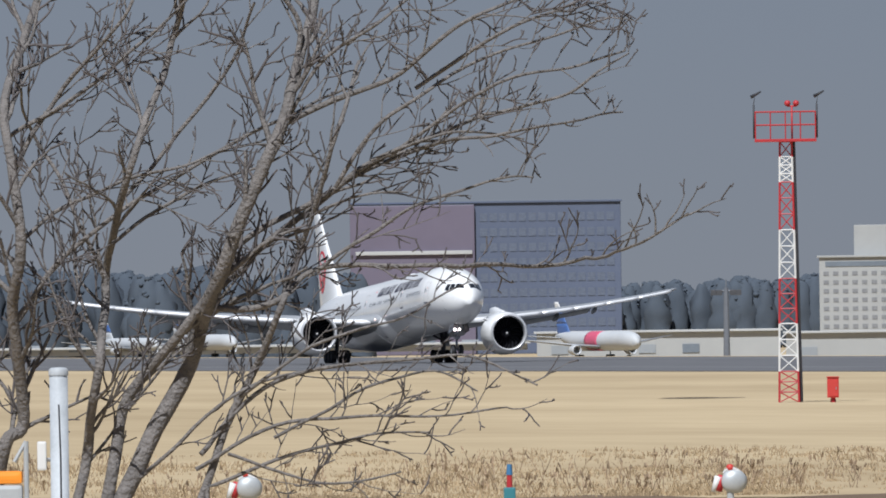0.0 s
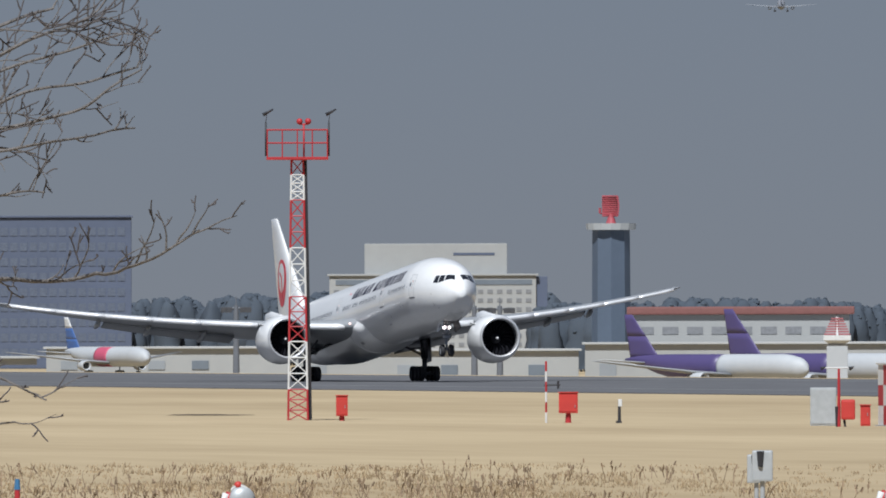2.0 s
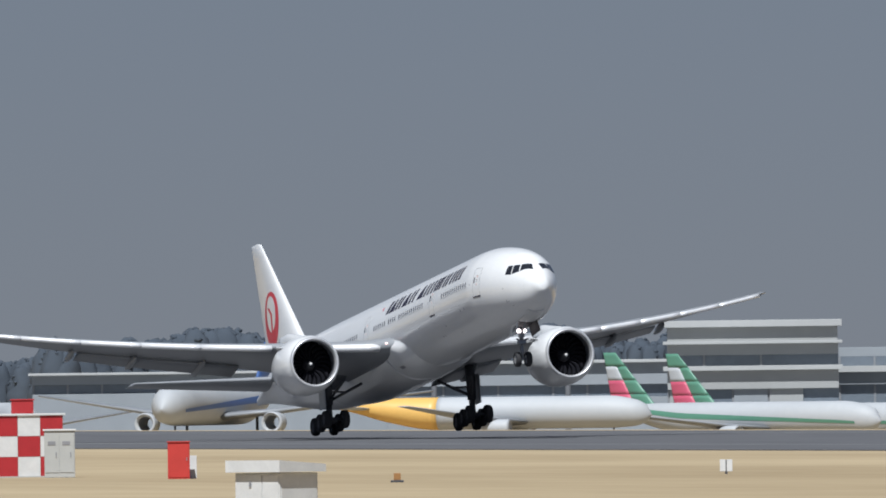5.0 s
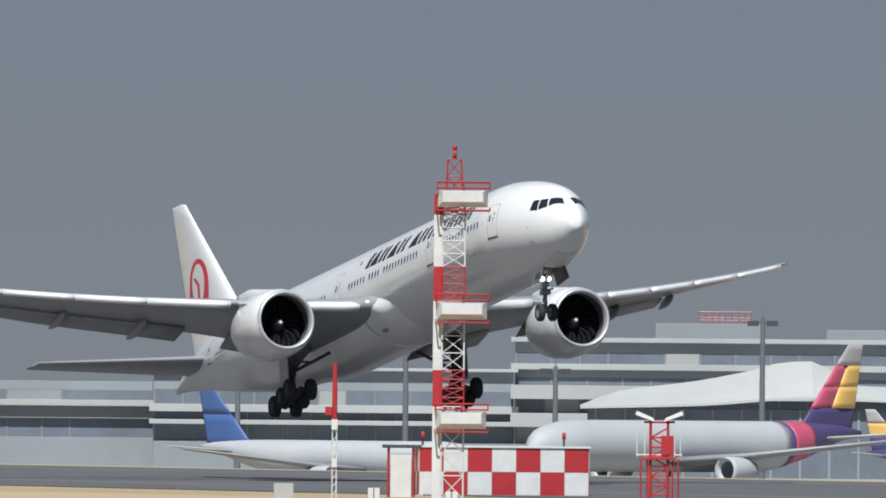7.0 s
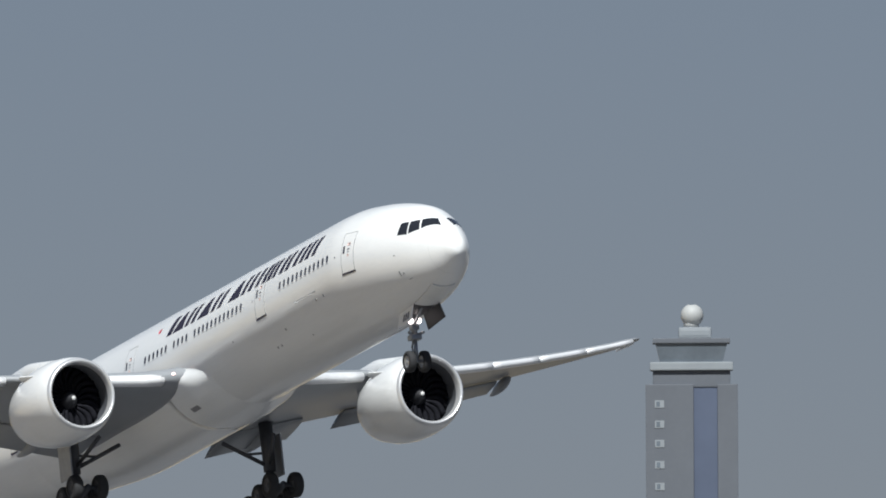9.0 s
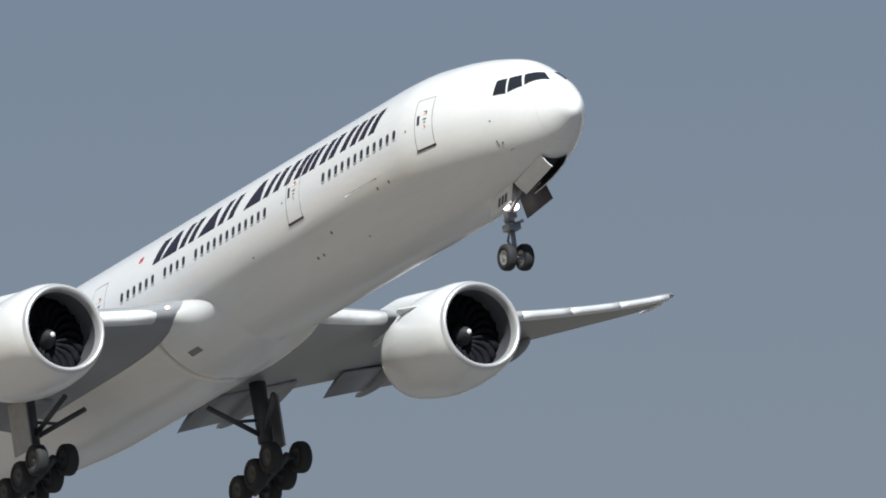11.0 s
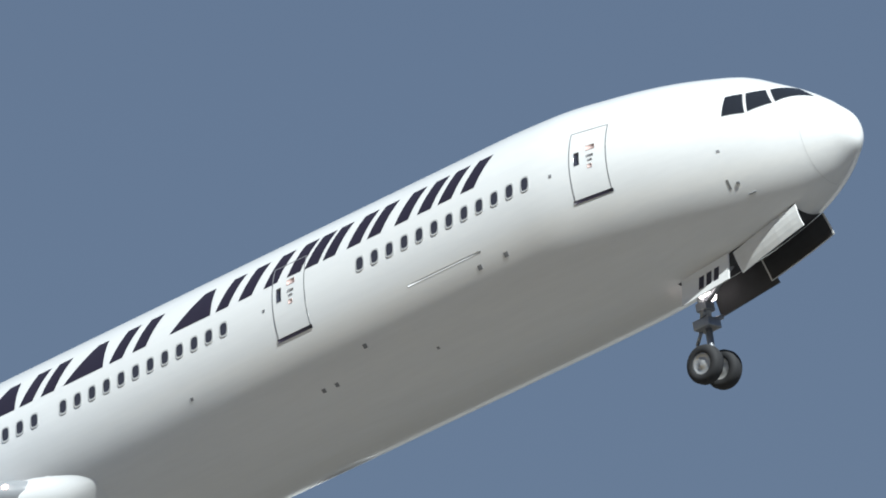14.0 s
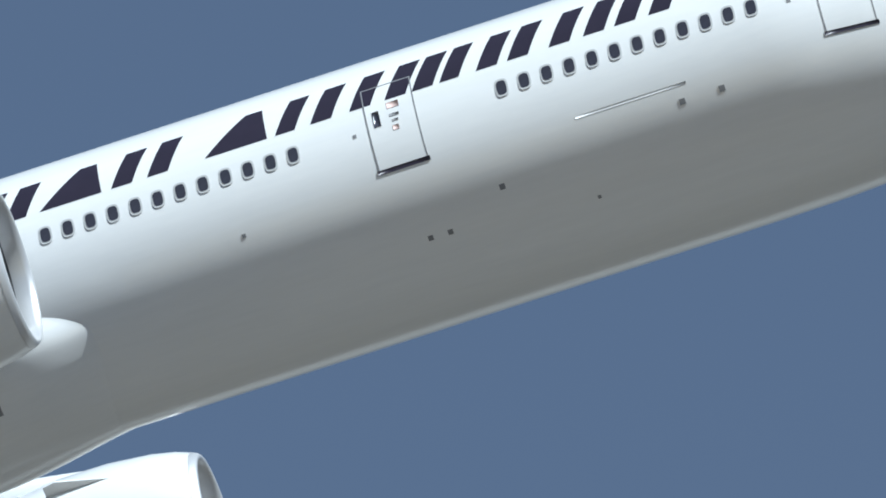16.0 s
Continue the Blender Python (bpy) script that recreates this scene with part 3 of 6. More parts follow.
for side in (-1, 1):
    # forward door, modelled shut on the belly and hung on its hinge
    def belly(s, y):
        c, h = (TOP(s) + BOT(s)) / 2, (TOP(s) - BOT(s)) / 2
        return Vector((REF - s, y, c - h * math.sqrt(max(0.0, 1 - (y / WID(s)) ** 2)) - 0.02))
    hp = belly(3.4, side * 0.64)
    bm = bmesh.new()
    rings = []
    for s in (2.2, 2.5, 3.0, 3.5, 4.0, 4.5):
        lo = [belly(s, side * 0.64 * k / 4 + side * 0.005) for k in range(5)]
        rings.append([q - hp for q in lo] + [q - hp + Vector((0, 0, -0.04)) for q in reversed(lo)])
    loft(bm, rings)
    door = part("bay_door", bm, DOORPAINT, jet, "nose gear bay door, white outside", m=Matrix.Translation(hp))
    bay_doors.append((hp, (belly(2.2, side * 0.64) - belly(4.5, side * 0.64)).normalized(), side, door))
    bm = bmesh.new()
    rings = []
    for s in (2.25, 2.5, 3.0, 3.5, 4.0, 4.45):
        lo = [belly(s, side * 0.62 * k / 4 + side * 0.015) - hp for k in range(5)]
        rings.append([q + Vector((0, 0, 0.016)) for q in lo] + [q + Vector((0, 0, 0.004)) for q in reversed(lo)])
    loft(bm, rings)
    part("inner_face", bm, BAY, door, "dark inner face")
    bm = bmesh.new()
    pr = []
    for q in (0, 0.05):
        pr.append([(REF - s, side * (0.63 + 0.22 * d + q), BOT(s) + 0.06 - 0.92 * d) for s, d in ((4.62 if side < 0 else 4.35, 0), (6.3, 0), (6.3, 0.85), (4.62 if side < 0 else 4.2, 0.85))])
    loft(bm, pr)
    rd = part("rear_bay_door", bm, WHITE if side < 0 else BAY, jet, "small white gear door with a dark number")
    for k in range(3 if side < 0 else 0):
        bm = bmesh.new()
        pr = []
        for q in (0.052, 0.056):
            pr.append([(REF - s, side * (0.63 + 0.22 * d + q), BOT(s) + 0.06 - 0.92 * d) for s, d in ((4.95 + 0.27 * k, 0.25), (5.13 + 0.27 * k, 0.25), (5.15 + 0.27 * k, 0.65), (4.97 + 0.27 * k, 0.65))])
        loft(bm, pr)
        part("number_bar", bm, INK, rd)
# ---- cabin windows, doors and lettering on the starboard side ----
bm = bmesh.new()
for mi, (hw, hh, off) in enumerate(((0.155, 0.235, 0.006), (0.115, 0.185, 0.012))):
    vs = [bm.verts.new((hw * math.copysign(abs(math.cos(a)) ** 0.6, math.cos(a)), -off, hh * math.copysign(abs(math.sin(a)) ** 0.6, math.sin(a)))) for a in [2 * math.pi * k / 20 for k in range(20)]]
    lo = [bm.verts.new((v.co.x, 0.05, v.co.z)) for v in vs]
    bm.faces.new(vs).material_index = mi
    for k in range(20):
        bm.faces.new((vs[k], lo[k], lo[(k + 1) % 20], vs[(k + 1) % 20])).material_index = mi
bmesh.ops.recalc_face_normals(bm, faces=bm.faces)
first = part("cabin_window", bm, (WFRAME, CABIN), jet, "dark oval cabin window")
stations = []
for start, count in ((9.1, 12), (19.98, 12), (26.97, 4), (29.66, 6), (36.9, 22), (51.6, 15)):
    stations += [start + 0.538 * i for i in range(count)]
WINZ = 0.615
for i, s in enumerate(stations):
    o = first if i == 0 else first.copy()
    if i:
        scene.collection.objects.link(o)
    p = skin(s, WINZ)
    o.matrix_basis = Matrix.Translation(p) @ pose(0, 0, 0, -math.degrees(math.asin(WINZ / 3.1)), 0, 0)


def cabin_door(s0, s1, a0=-8.9, a1=31.5):
    bm = bmesh.new()
    patch(bm, s0, s1, a0, a1, 0.004, 4, 24, depth=0.01)
    d = part("cabin_door", bm, WHITE, jet, "white cabin door with a thin dark outline")
    bm = bmesh.new()
    e = 0.03
    da = math.degrees(e / 3.1)
    patch(bm, s0, s0 + e, a0, a1, 0.009, 1, 24, depth=0.012)
    patch(bm, s1 - e, s1, a0, a1, 0.009, 1, 24, depth=0.012)
    patch(bm, s0 + e, s1 - e, a1 - da, a1, 0.009, 4, 1, depth=0.012)
    part("door_outline", bm, SEAL, d)
    bm = bmesh.new()
    patch(bm, s0 - 0.03, s1 + 0.03, a0 - 1.6, a0 + 0.2, 0.02, 4, 1, depth=0.04)
    part("door_sill", bm, INK, d, "", True)
    bm = bmesh.new()
    patch(bm, s1 - 0.33, s1 - 0.17, 10.0, 17.5, 0.017, 1, 3)
    part("door_window", bm, CABIN, d, "", True)
    bm = bmesh.new()
    patch(bm, s0 + 0.40, s0 + 0.62, 13.0, 14.2, 0.017, 1, 1)
    patch(bm, s0 + 0.44, s0 + 0.58, 10.5, 11.4, 0.017, 1, 1)
    part("door_handle", bm, SEAL, d, "", True)
    bm = bmesh.new()
    patch(bm, s0 + 0.36, s0 + 0.64, 17.2, 20.2, 0.016, 1, 1)
    part("door_placard", bm, PLAC, d, "", True)
    bm = bmesh.new()
    patch(bm, s0 + 0.46, s0 + 0.60, 6.4, 8.6, 0.016, 1, 1)
    part("door_placard", bm, PLAC, d, "", True)


PLAC = mat("faded_red_placard", (0.70, 0.52, 0.48), 0.5)
for s0 in (6.45, 17.02, 33.9, 49.3, 60.5):
    cabin_door(s0, s0 + 1.18)

# airline title as plain slanted bars and wedges: rear and front station at the foot, rear and front at the head
TITLE = []
for rear, front, kind in ((29.85, 29.2, "bar"), (29.09, 27.72, "wedge"), (27.55, 26.25, "pair"), (25.92, 24.44, "wedge"), (24.21, 22.85, "pair"), (21.97, 20.48, "wedge"), (20.29, 19.82, "bar"),
                          (19.45, 18.02, "pair"), (17.68, 16.53, "pair"), (16.37, 15.91, "bar"), (15.50, 14.26, "pair"), (13.77, 12.45, "pair"), (12.21, 10.90, "pair")):
    if kind == "bar":
        TITLE.append((rear, front, rear - 0.46, front - 0.46))
    elif kind == "wedge":
        TITLE.append((rear, front, front + 0.42, front + 0.02))
    else:
        TITLE.append((rear, rear - 0.50, rear - 0.46, rear - 0.96))
        TITLE.append((front + 0.50, front, front + 0.04, front - 0.46))
for rear, front, rear_head, front_head in TITLE:
    bm = bmesh.new()
    rows = []
    for t in np.linspace(0, 1, 11):
        a, b = rear + (rear_head - rear) * t, front + (front_head - front) * t
        rows.append([around(a + (b - a) * u, 21.9 + 19.3 * t, 0.006) for u in (0, 0.5, 1)])
    loft(bm, rows, closed=False, caps=(False, False))
    part("title_bar", bm, INK, jet, "dark slanted lettering bar", True)
bm = bmesh.new()
patch(bm, 31.03, 31.35, 32, 36.5, 0.006, 2, 4)
part("red_mark", bm, REDP, jet, "", True)
# small ports, scoops and panel marks
for s, a, r in ((15.57, -30.1, 0.065), (17.02, -41.6, 0.06), (17.49, -41.5, 0.06), (21.5, -16.9, 0.045), (18.48, 9.1, 0.04), (8.2, 9, 0.045), (11.1, -19.7, 0.07), (10.16, -19.4, 0.07), (3.30, -5.7, 0.045), (13.6, -47, 0.04)):
    bm = bmesh.new()
    patch(bm, s, s + 2 * r, a - math.degrees(r / 3.1), a + math.degrees(r / 3.1), 0.008, 2, 2)
    part("port", bm, SEAL, jet)
SEAM = mat("faint_panel_seam", (0.66, 0.66, 0.66), 0.5)
bm = bmesh.new()
patch(bm, 10.97, 13.6, -13.1, -12.0, 0.004, 6, 2, depth=0.006)
part("cargo_door_edge", bm, SEAM, jet, "", True)
for s0, s1, a0, a1, off in ((3.34, 3.40, -33, -26, 0.01), (3.08, 3.16, -31.5, -29.5, 0.03), (2.80, 3.0, -41.4, -40.6, 0.05)):
    bm = bmesh.new()
    patch(bm, s0, s1, a0, a1, off, 2, 2, depth=off + 0.02)
    part("air_data_probe", bm, STEEL, jet)
# satellite dome and aerials on the roof
bm = bmesh.new()
rings = []
for t in np.linspace(0, 1, 11):
    r = math.sin(math.pi * t) ** 0.6 + 0.02
    rings.append([(REF - 24.2 - 2.6 * t, 0.55 * r * math.cos(a), 3.0 + 0.42 * r * math.sin(a)) for a in [math.pi * 2 * k / 20 for k in range(20)]])
loft(bm, rings)
part("satellite_dome", bm, WHITE, jet, "", True)
for s, z, sg in ((22.6, 3.08, 1), (35.0, 3.08, 1)):
    bm = bmesh.new()
    loft(bm, [[(REF - s + a, y, z + sg * h) for a, y in ((0.22 - 0.2 * h, 0), (0, 0.03), (-0.22 - 0.1 * h, 0), (0, -0.03))] for h in (0, 0.26)])
    part("blade_aerial", bm, WHITE, jet)


# ---- the field in front of the runway ----
def site(name, bearing, distance, label, category, group="", z=None, turn=0.0):
    """An Empty on the ground whose x runs to the right and whose y runs away, seen from the spotters' mound."""
    x, y, _ = toward(bearing, distance)
    return thing(name, x, y, ground_height(y) if z is None else z, label, category, group, -bearing + turn)


def lattice(bm, w0, w1, z0, z1, bays, r=0.035, face=("x", "y")):
    """Four legs with cross bracing."""
    def corner(k, t):
        w = (w0 + (w1 - w0) * t) / 2
        return Vector(((-w, w, w, -w)[k], (-w, -w, w, w)[k], z0 + (z1 - z0) * t))
    for k in range(4):
        rod(bm, corner(k, 0), corner(k, 1), r * 1.3, r * 1.3, 6)
        for b in range(bays):
            t0, t1 = b / bays, (b + 1) / bays
            rod(bm, corner(k, t0), corner((k + 1) % 4, t1), r * 0.7, r * 0.7, 5)
            rod(bm, corner((k + 1) % 4, t0), corner(k, t1), r * 0.7, r * 0.7, 5)
            rod(bm, corner(k, t1), corner((k + 1) % 4, t1), r * 0.8, r * 0.8, 5)


def lattice_mast():
    m = site("lattice_mast", -76.522, 952, "red and white banded lattice mast with a railed platform", "mast")
    levels = [0, 1.65, 4.2, 6.6, 9.2, 11.75, 13.1, 13.9]
    for k in range(7):
        bm = bmesh.new()
        w = lambda z: 1.05 - 0.42 * z / 13.9
        lattice(bm, w(levels[k]), w(levels[k + 1]), levels[k], levels[k + 1], 3 if k < 6 else 1, 0.045)
        part("mast_section", bm, RED if k % 2 == 0 else WPAINT, m, "red lattice section" if k % 2 == 0 else "white lattice section")
    bm = bmesh.new()
    box(bm, -1.65, 1.65, -0.9, 0.9, 13.9, 14.05, bevel=0.02)
    part("platform", bm, RED, m)
    bm = bmesh.new()
    for x in (-1.6, -0.8, 0, 0.8, 1.6):
        for y in (-0.85, 0.85):
            rod(bm, (x, y, 14.05), (x, y, 15.5), 0.035, 0.035, 6)
    for z in (14.8, 15.5):
        for y in (-0.85, 0.85):
            rod(bm, (-1.6, y, z), (1.6, y, z), 0.035, 0.035, 6)
        for x in (-1.6, 1.6):
            rod(bm, (x, -0.85, z), (x, 0.85, z), 0.035, 0.035, 6)
    part("railing", bm, RED, m, "red tube railing")
    for x, mt in ((-1.68, RED), (1.68, BLACK)):
        bm = bmesh.new()
        rod(bm, (x, 0, 14.1), (x, 0, 15.9), 0.05, 0.05, 8)
        rod(bm, (x, 0, 15.9), (x + 0.05, 0, 16.3), 0.02, 0.02, 6)
        rod(bm, (x - 0.15, 0, 16.3), (x + 0.4, 0, 16.6), 0.10, 0.04, 8)
        part("wind_sensor", bm, BLACK, m, "dark wind sensor on a stalk", True)
    bm = bmesh.new()
    rod(bm, (0.35, 0, 14.0), (0.35, 0, 15.8), 0.05, 0.05, 8)
    rod(bm, (0.1, 0, 15.8), (0.6, 0, 15.8), 0.04, 0.04, 8)
    for x in (0.12, 0.58):
        revolve_at(bm, x, 0, 15.95, 0.17)
    part("obstacle_light", bm, RED, m, "pair of red obstacle lights", True)
    bm = bmesh.new()
    rod(bm, (0.66, -0.2, 0), (0.42, -0.2, 13.9), 0.09, 0.09, 8)
    part("cable_duct", bm, BLACK, m, "black cable duct")
    return m


def revolve_at(bm, x, y, z, r, seg=12):
    rings = []
    for j in range(1, 8):
        a = math.pi * j / 8
        rings.append([(x + r * math.sin(a) * math.cos(2 * math.pi * k / seg), y + r * math.sin(a) * math.sin(2 * math.pi * k / seg), z - r * math.cos(a)) for k in range(seg)])
    vr = [[bm.verts.new(p) for p in q] for q in rings]
    for a, b in zip(vr, vr[1:]):
        for k in range(seg):
            bm.faces.new((a[k], a[(k + 1) % seg], b[(k + 1) % seg], b[k]))
    bm.faces.new(vr[0][::-1])
    bm.faces.new(vr[-1])


lattice_mast()


def red_cabinet(bearing, distance, w, h, leg, label="vermilion equipment cabinet on short legs"):
    m = site("equipment_cabinet", bearing, distance, label, "cabinet", "red field cabinets")
    bm = bmesh.new()
    box(bm, -w / 2, w / 2, -0.3, 0.3, leg, h, bevel=0.04)
    part("body", bm, ORED, m)
    bm = bmesh.new()
    box(bm, -w / 2 + 0.06, w / 2 - 0.06, -0.325, -0.3, leg + 0.08, h - 0.1, bevel=0.008)
    d = part("door", bm, ORED, m)
    bm = bmesh.new()
    box(bm, w / 2 - 0.16, w / 2 - 0.12, -0.36, -0.325, h * 0.5, h * 0.5 + 0.16)
    part("handle", bm, STEEL, d)
    bm = bmesh.new()
    box(bm, -w / 2 - 0.04, w / 2 + 0.04, -0.36, 0.34, h, h + 0.05, bevel=0.015)
    part("lid", bm, ORED, m)
    if leg > 0.05:
        bm = bmesh.new()
        rod(bm, (0, 0, 0), (0, 0, leg), 0.16, 0.13, 10)
        part("pedestal", bm, RED, m)
    return m


red_cabinet(-76.381, 946, 0.62, 1.32, 0.25, "tall narrow red cabinet beside the lattice mast")
red_cabinet(-75.654, 920, 0.98, 1.55, 0.5, "square red cabinet on a pedestal in the grass")
red_cabinet(-73.873, 852, 1.05, 1.75, 0.0, "dark red cabinet standing in the grass")
bm = bmesh.new()
m = site("conduit_box", -73.83, 853, "white conduit box beside a red cabinet", "box")
box(bm, -0.12, 0.22, 0.3, 0.7, 0, 1.1, bevel=0.03)
part("body", bm, WPAINT, m)

m = site("marker_pole", -75.725, 922, "red and white striped pole with a small wind vane", "pole")
for k in range(6):
    bm = bmesh.new()
    rod(bm, (0, 0, 0.53 * k), (0, 0, 0.53 * (k + 1)), 0.055, 0.055, 10)
    part("band", bm, RED if k % 2 else WPAINT, m)
bm = bmesh.new()
rod(bm, (-0.1, 0, 1.95), (0.75, 0, 1.95), 0.04, 0.04, 8)
rod(bm, (0.62, 0, 1.75), (0.62, 0, 2.15), 0.06, 0.06, 8)
part("side_arm", bm, BLACK, m)
m = site("short_post", -75.49, 917, "short black post with a white sensor head", "post")
bm = bmesh.new()
rod(bm, (0, 0, 0), (0, 0, 1.2), 0.09, 0.07, 10)
box(bm, -0.18, 0.12, -0.12, 0.12, 0, 0.12, bevel=0.02)
part("post", bm, BLACK, m)
bm = bmesh.new()
box(bm, -0.06, 0.14, -0.1, 0.1, 0.85, 1.22, bevel=0.03)
part("sensor", bm, WPAINT, m)


def checker_shed(name, bearing, distance, w, d, h, nx, ny, label, turn=0.0, start=0):
    """A steel shed clad in red and white squares, each panel its own plate."""
    m = site(name, bearing, distance, label, "shed", turn=turn)
    bm = bmesh.new()
    box(bm, 0.03, w - 0.03, 0.03, d - 0.03, 0, h - 0.03)
    part("frame", bm, GALV, m)
    px, pz = w / nx, h / ny
    nd = max(1, round(d / px))
    py = d / nd
    for j in range(ny):
        for i in range(nx):
            bm = bmesh.new()
            box(bm, i * px + 0.008, (i + 1) * px - 0.008, -0.03, 0.03, j * pz + 0.008, (j + 1) * pz - 0.008, bevel=0.006)
            part("panel", bm, RED if (i + j + start) % 2 == 0 else WPAINT, m)
        for i in range(nd):
            for xx in (-0.0, w):
                bm = bmesh.new()
                box(bm, xx - 0.03, xx + 0.03, i * py + 0.04, (i + 1) * py - 0.008, j * pz + 0.008, (j + 1) * pz - 0.008, bevel=0.006)
                part("panel", bm, RED if (i + j + start + 1) % 2 == 0 else WPAINT, m)
    bm = bmesh.new()
    box(bm, -0.12, w + 0.12, -0.12, d + 0.12, h, h + 0.1, bevel=0.03)
    part("roof", bm, WPAINT, m, "white flat roof")
    bm = bmesh.new()
    box(bm, -0.15, w + 0.15, -0.15, d + 0.15, -0.05, 0.06)
    part("plinth", bm, CONC, m)
    return m


shed = checker_shed("equipment_shed", -74.607, 880, 5.75, 3.2, 3.05, 5, 3, "equipment shed clad in red and white checker panels", 14.0)
for x in (1.6, 3.6):
    c = site("roof_unit", -74.607, 880, "red ventilation unit on the checkered shed's roof", "vent", "red roof units")
    bm = bmesh.new()
    box(bm, x - 0.55, x + 0.55, 0.9, 1.9, 3.15, 3.8, bevel=0.05)
    part("body", bm, RED, c)
    bm = bmesh.new()
    box(bm, x - 0.6, x + 0.6, 0.85, 1.95, 3.8, 3.87, bevel=0.02)
    part("cap", bm, RED, c)
m = site("junction_cabinet", -74.255, 876, "pale grey double-door junction cabinet beside the checkered shed", "cabinet")
bm = bmesh.new()
box(bm, -0.75, 0.75, -0.5, 0.5, 0.0, 2.3, bevel=0.04)
part("body", bm, CONC, m)
for x in (-0.7, 0.02):
    bm = bmesh.new()
    box(bm, x, x + 0.68, -0.53, -0.5, 0.25, 2.15, bevel=0.01)
    d = part("door", bm, CONC, m)
    bm = bmesh.new()
    box(bm, x + 0.12, x + 0.5, -0.55, -0.53, 1.6, 1.78)
    part("louvre", bm, SEAL, d)
    bm = bmesh.new()
    box(bm, x + 0.5, x + 0.55, -0.57, -0.53, 1.0, 1.25)
    part("handle", bm, SEAL, d)
bm = bmesh.new()
box(bm, -0.82, 0.82, -0.58, 0.56, 2.3, 2.38, bevel=0.02)
part("lid", bm, WPAINT, m)
m = site("grey_cabinet", -74.835, 888, "plain grey steel cabinet beside the checkered shed", "cabinet")
bm = bmesh.new()
box(bm, -0.65, 0.65, -0.4, 0.4, 0, 1.9, bevel=0.04)
part("body", bm, GALV, m)
bm = bmesh.new()
box(bm, -0.6, 0.6, -0.43, -0.4, 0.1, 1.8, bevel=0.01)
part("door", bm, GALV, m)
red_cabinet(-74.70, 884, 0.5, 1.02, 0.0, "small red box leaning by the checkered shed")
m = site("anemometer", -74.785, 878, "red anemometer post with a cross arm and a red box", "anemometer")
bm = bmesh.new()
rod(bm, (0, 0, 0), (0, 0, 2.85), 0.09, 0.06, 10)
part("post", bm, RED, m)
bm = bmesh.new()
rod(bm, (-0.75, 0, 2.9), (0.75, 0, 2.9), 0.035, 0.035, 8)
part("cross_arm", bm, WPAINT, m)
for x in (-0.75, 0.65):
    bm = bmesh.new()
    rod(bm, (x - 0.14, 0, 2.85), (x + 0.1, 0, 2.95), 0.11, 0.03, 10)
    part("cup", bm, BLACK, m, "", True)
bm = bmesh.new()
box(bm, 0.1, 0.8, -0.25, 0.25, 0.35, 1.35, bevel=0.12)
part("box", bm, ORED, m, "rounded red box")
bm = bmesh.new()
rod(bm, (-0.1, 0, 0), (-0.1, 0, 1.0), 0.06, 0.1, 8)
rod(bm, (0.3, 0, 0), (0.25, 0, 0.5), 0.06, 0.06, 8)
part("bracket", bm, BLACK, m)

m = site("switch_cabinet", -73.56, 480, "large white steel switch cabinet with an overhanging lid", "cabinet", turn=-40)
bm = bmesh.new()
box(bm, -0.78, 0.78, -0.8, 0.8, 0, 2.32, bevel=0.03)
part("body", bm, WPAINT, m)
for k in range(2):
    bm = bmesh.new()
    box(bm, -0.75 + 0.95 * k, (0.17 if k == 0 else 0.75), -0.83, -0.8, 0.15, 2.26, bevel=0.012)
    d = part("door", bm, WPAINT, m)
    bm = bmesh.new()
    box(bm, -0.24 + 0.5 * k, -0.18 + 0.5 * k, -0.87, -0.83, (1.95 if k == 0 else 0.95), (2.1 if k == 0 else 1.1), bevel=0.01)
    part("handle", bm, SEAL, d)
for z0, z1 in ((0.2, 1.1), (1.15, 2.2)):
    bm = bmesh.new()
    box(bm, 0.78, 0.795, -0.74, 0.74, z0, z1, bevel=0.005)
    part("side_panel", bm, WPAINT, m)
bm = bmesh.new()
pr = [[(-0.95, -1.0, z0), (0.95, -1.0, z0), (0.95, 0.95, z0 - s), (-0.95, 0.95, z0 - s)] for z0, s in ((2.34, 0.0), (2.66, 0.12))]
loft(bm, pr)
part("lid", bm, WPAINT, m, "white overhanging sloped lid")
m = site("ground_marker", -73.172, 805, "small orange ground marker in the grass", "marker")
bm = bmesh.new()
box(bm, -0.16, 0.16, -0.12, 0.12, 0.1, 0.42, bevel=0.03)
part("body", bm, mat("faded_orange_plastic", (0.30, 0.15, 0.05), 0.6), m)
bm = bmesh.new()
box(bm, -0.3, 0.3, -0.2, 0.2, 0, 0.1, bevel=0.03)
part("base", bm, DARKGEAR, m)

for bearing, dist, top in ((-75.031, 430, 1.99), (-75.05, 470, 1.6)):
    m = site("meter_box", bearing, dist, "grey meter box on a short post among the weeds", "box", "grey meter boxes")
    bm = bmesh.new()
    rod(bm, (0, 0, 0), (0, 0, top - 0.5), 0.06, 0.06, 8)
    part("post", bm, GALV, m)
    bm = bmesh.new()
    box(bm, -0.25, 0.25, -0.16, 0.16, top - 0.75, top, bevel=0.05)
    part("body", bm, GALV, m)
    bm = bmesh.new()
    rod(bm, (-0.05, -0.18, top - 0.4), (-0.05, -0.18, top - 0.02), 0.06, 0.09, 8)
    part("dial_cover", bm, BLACK, m)


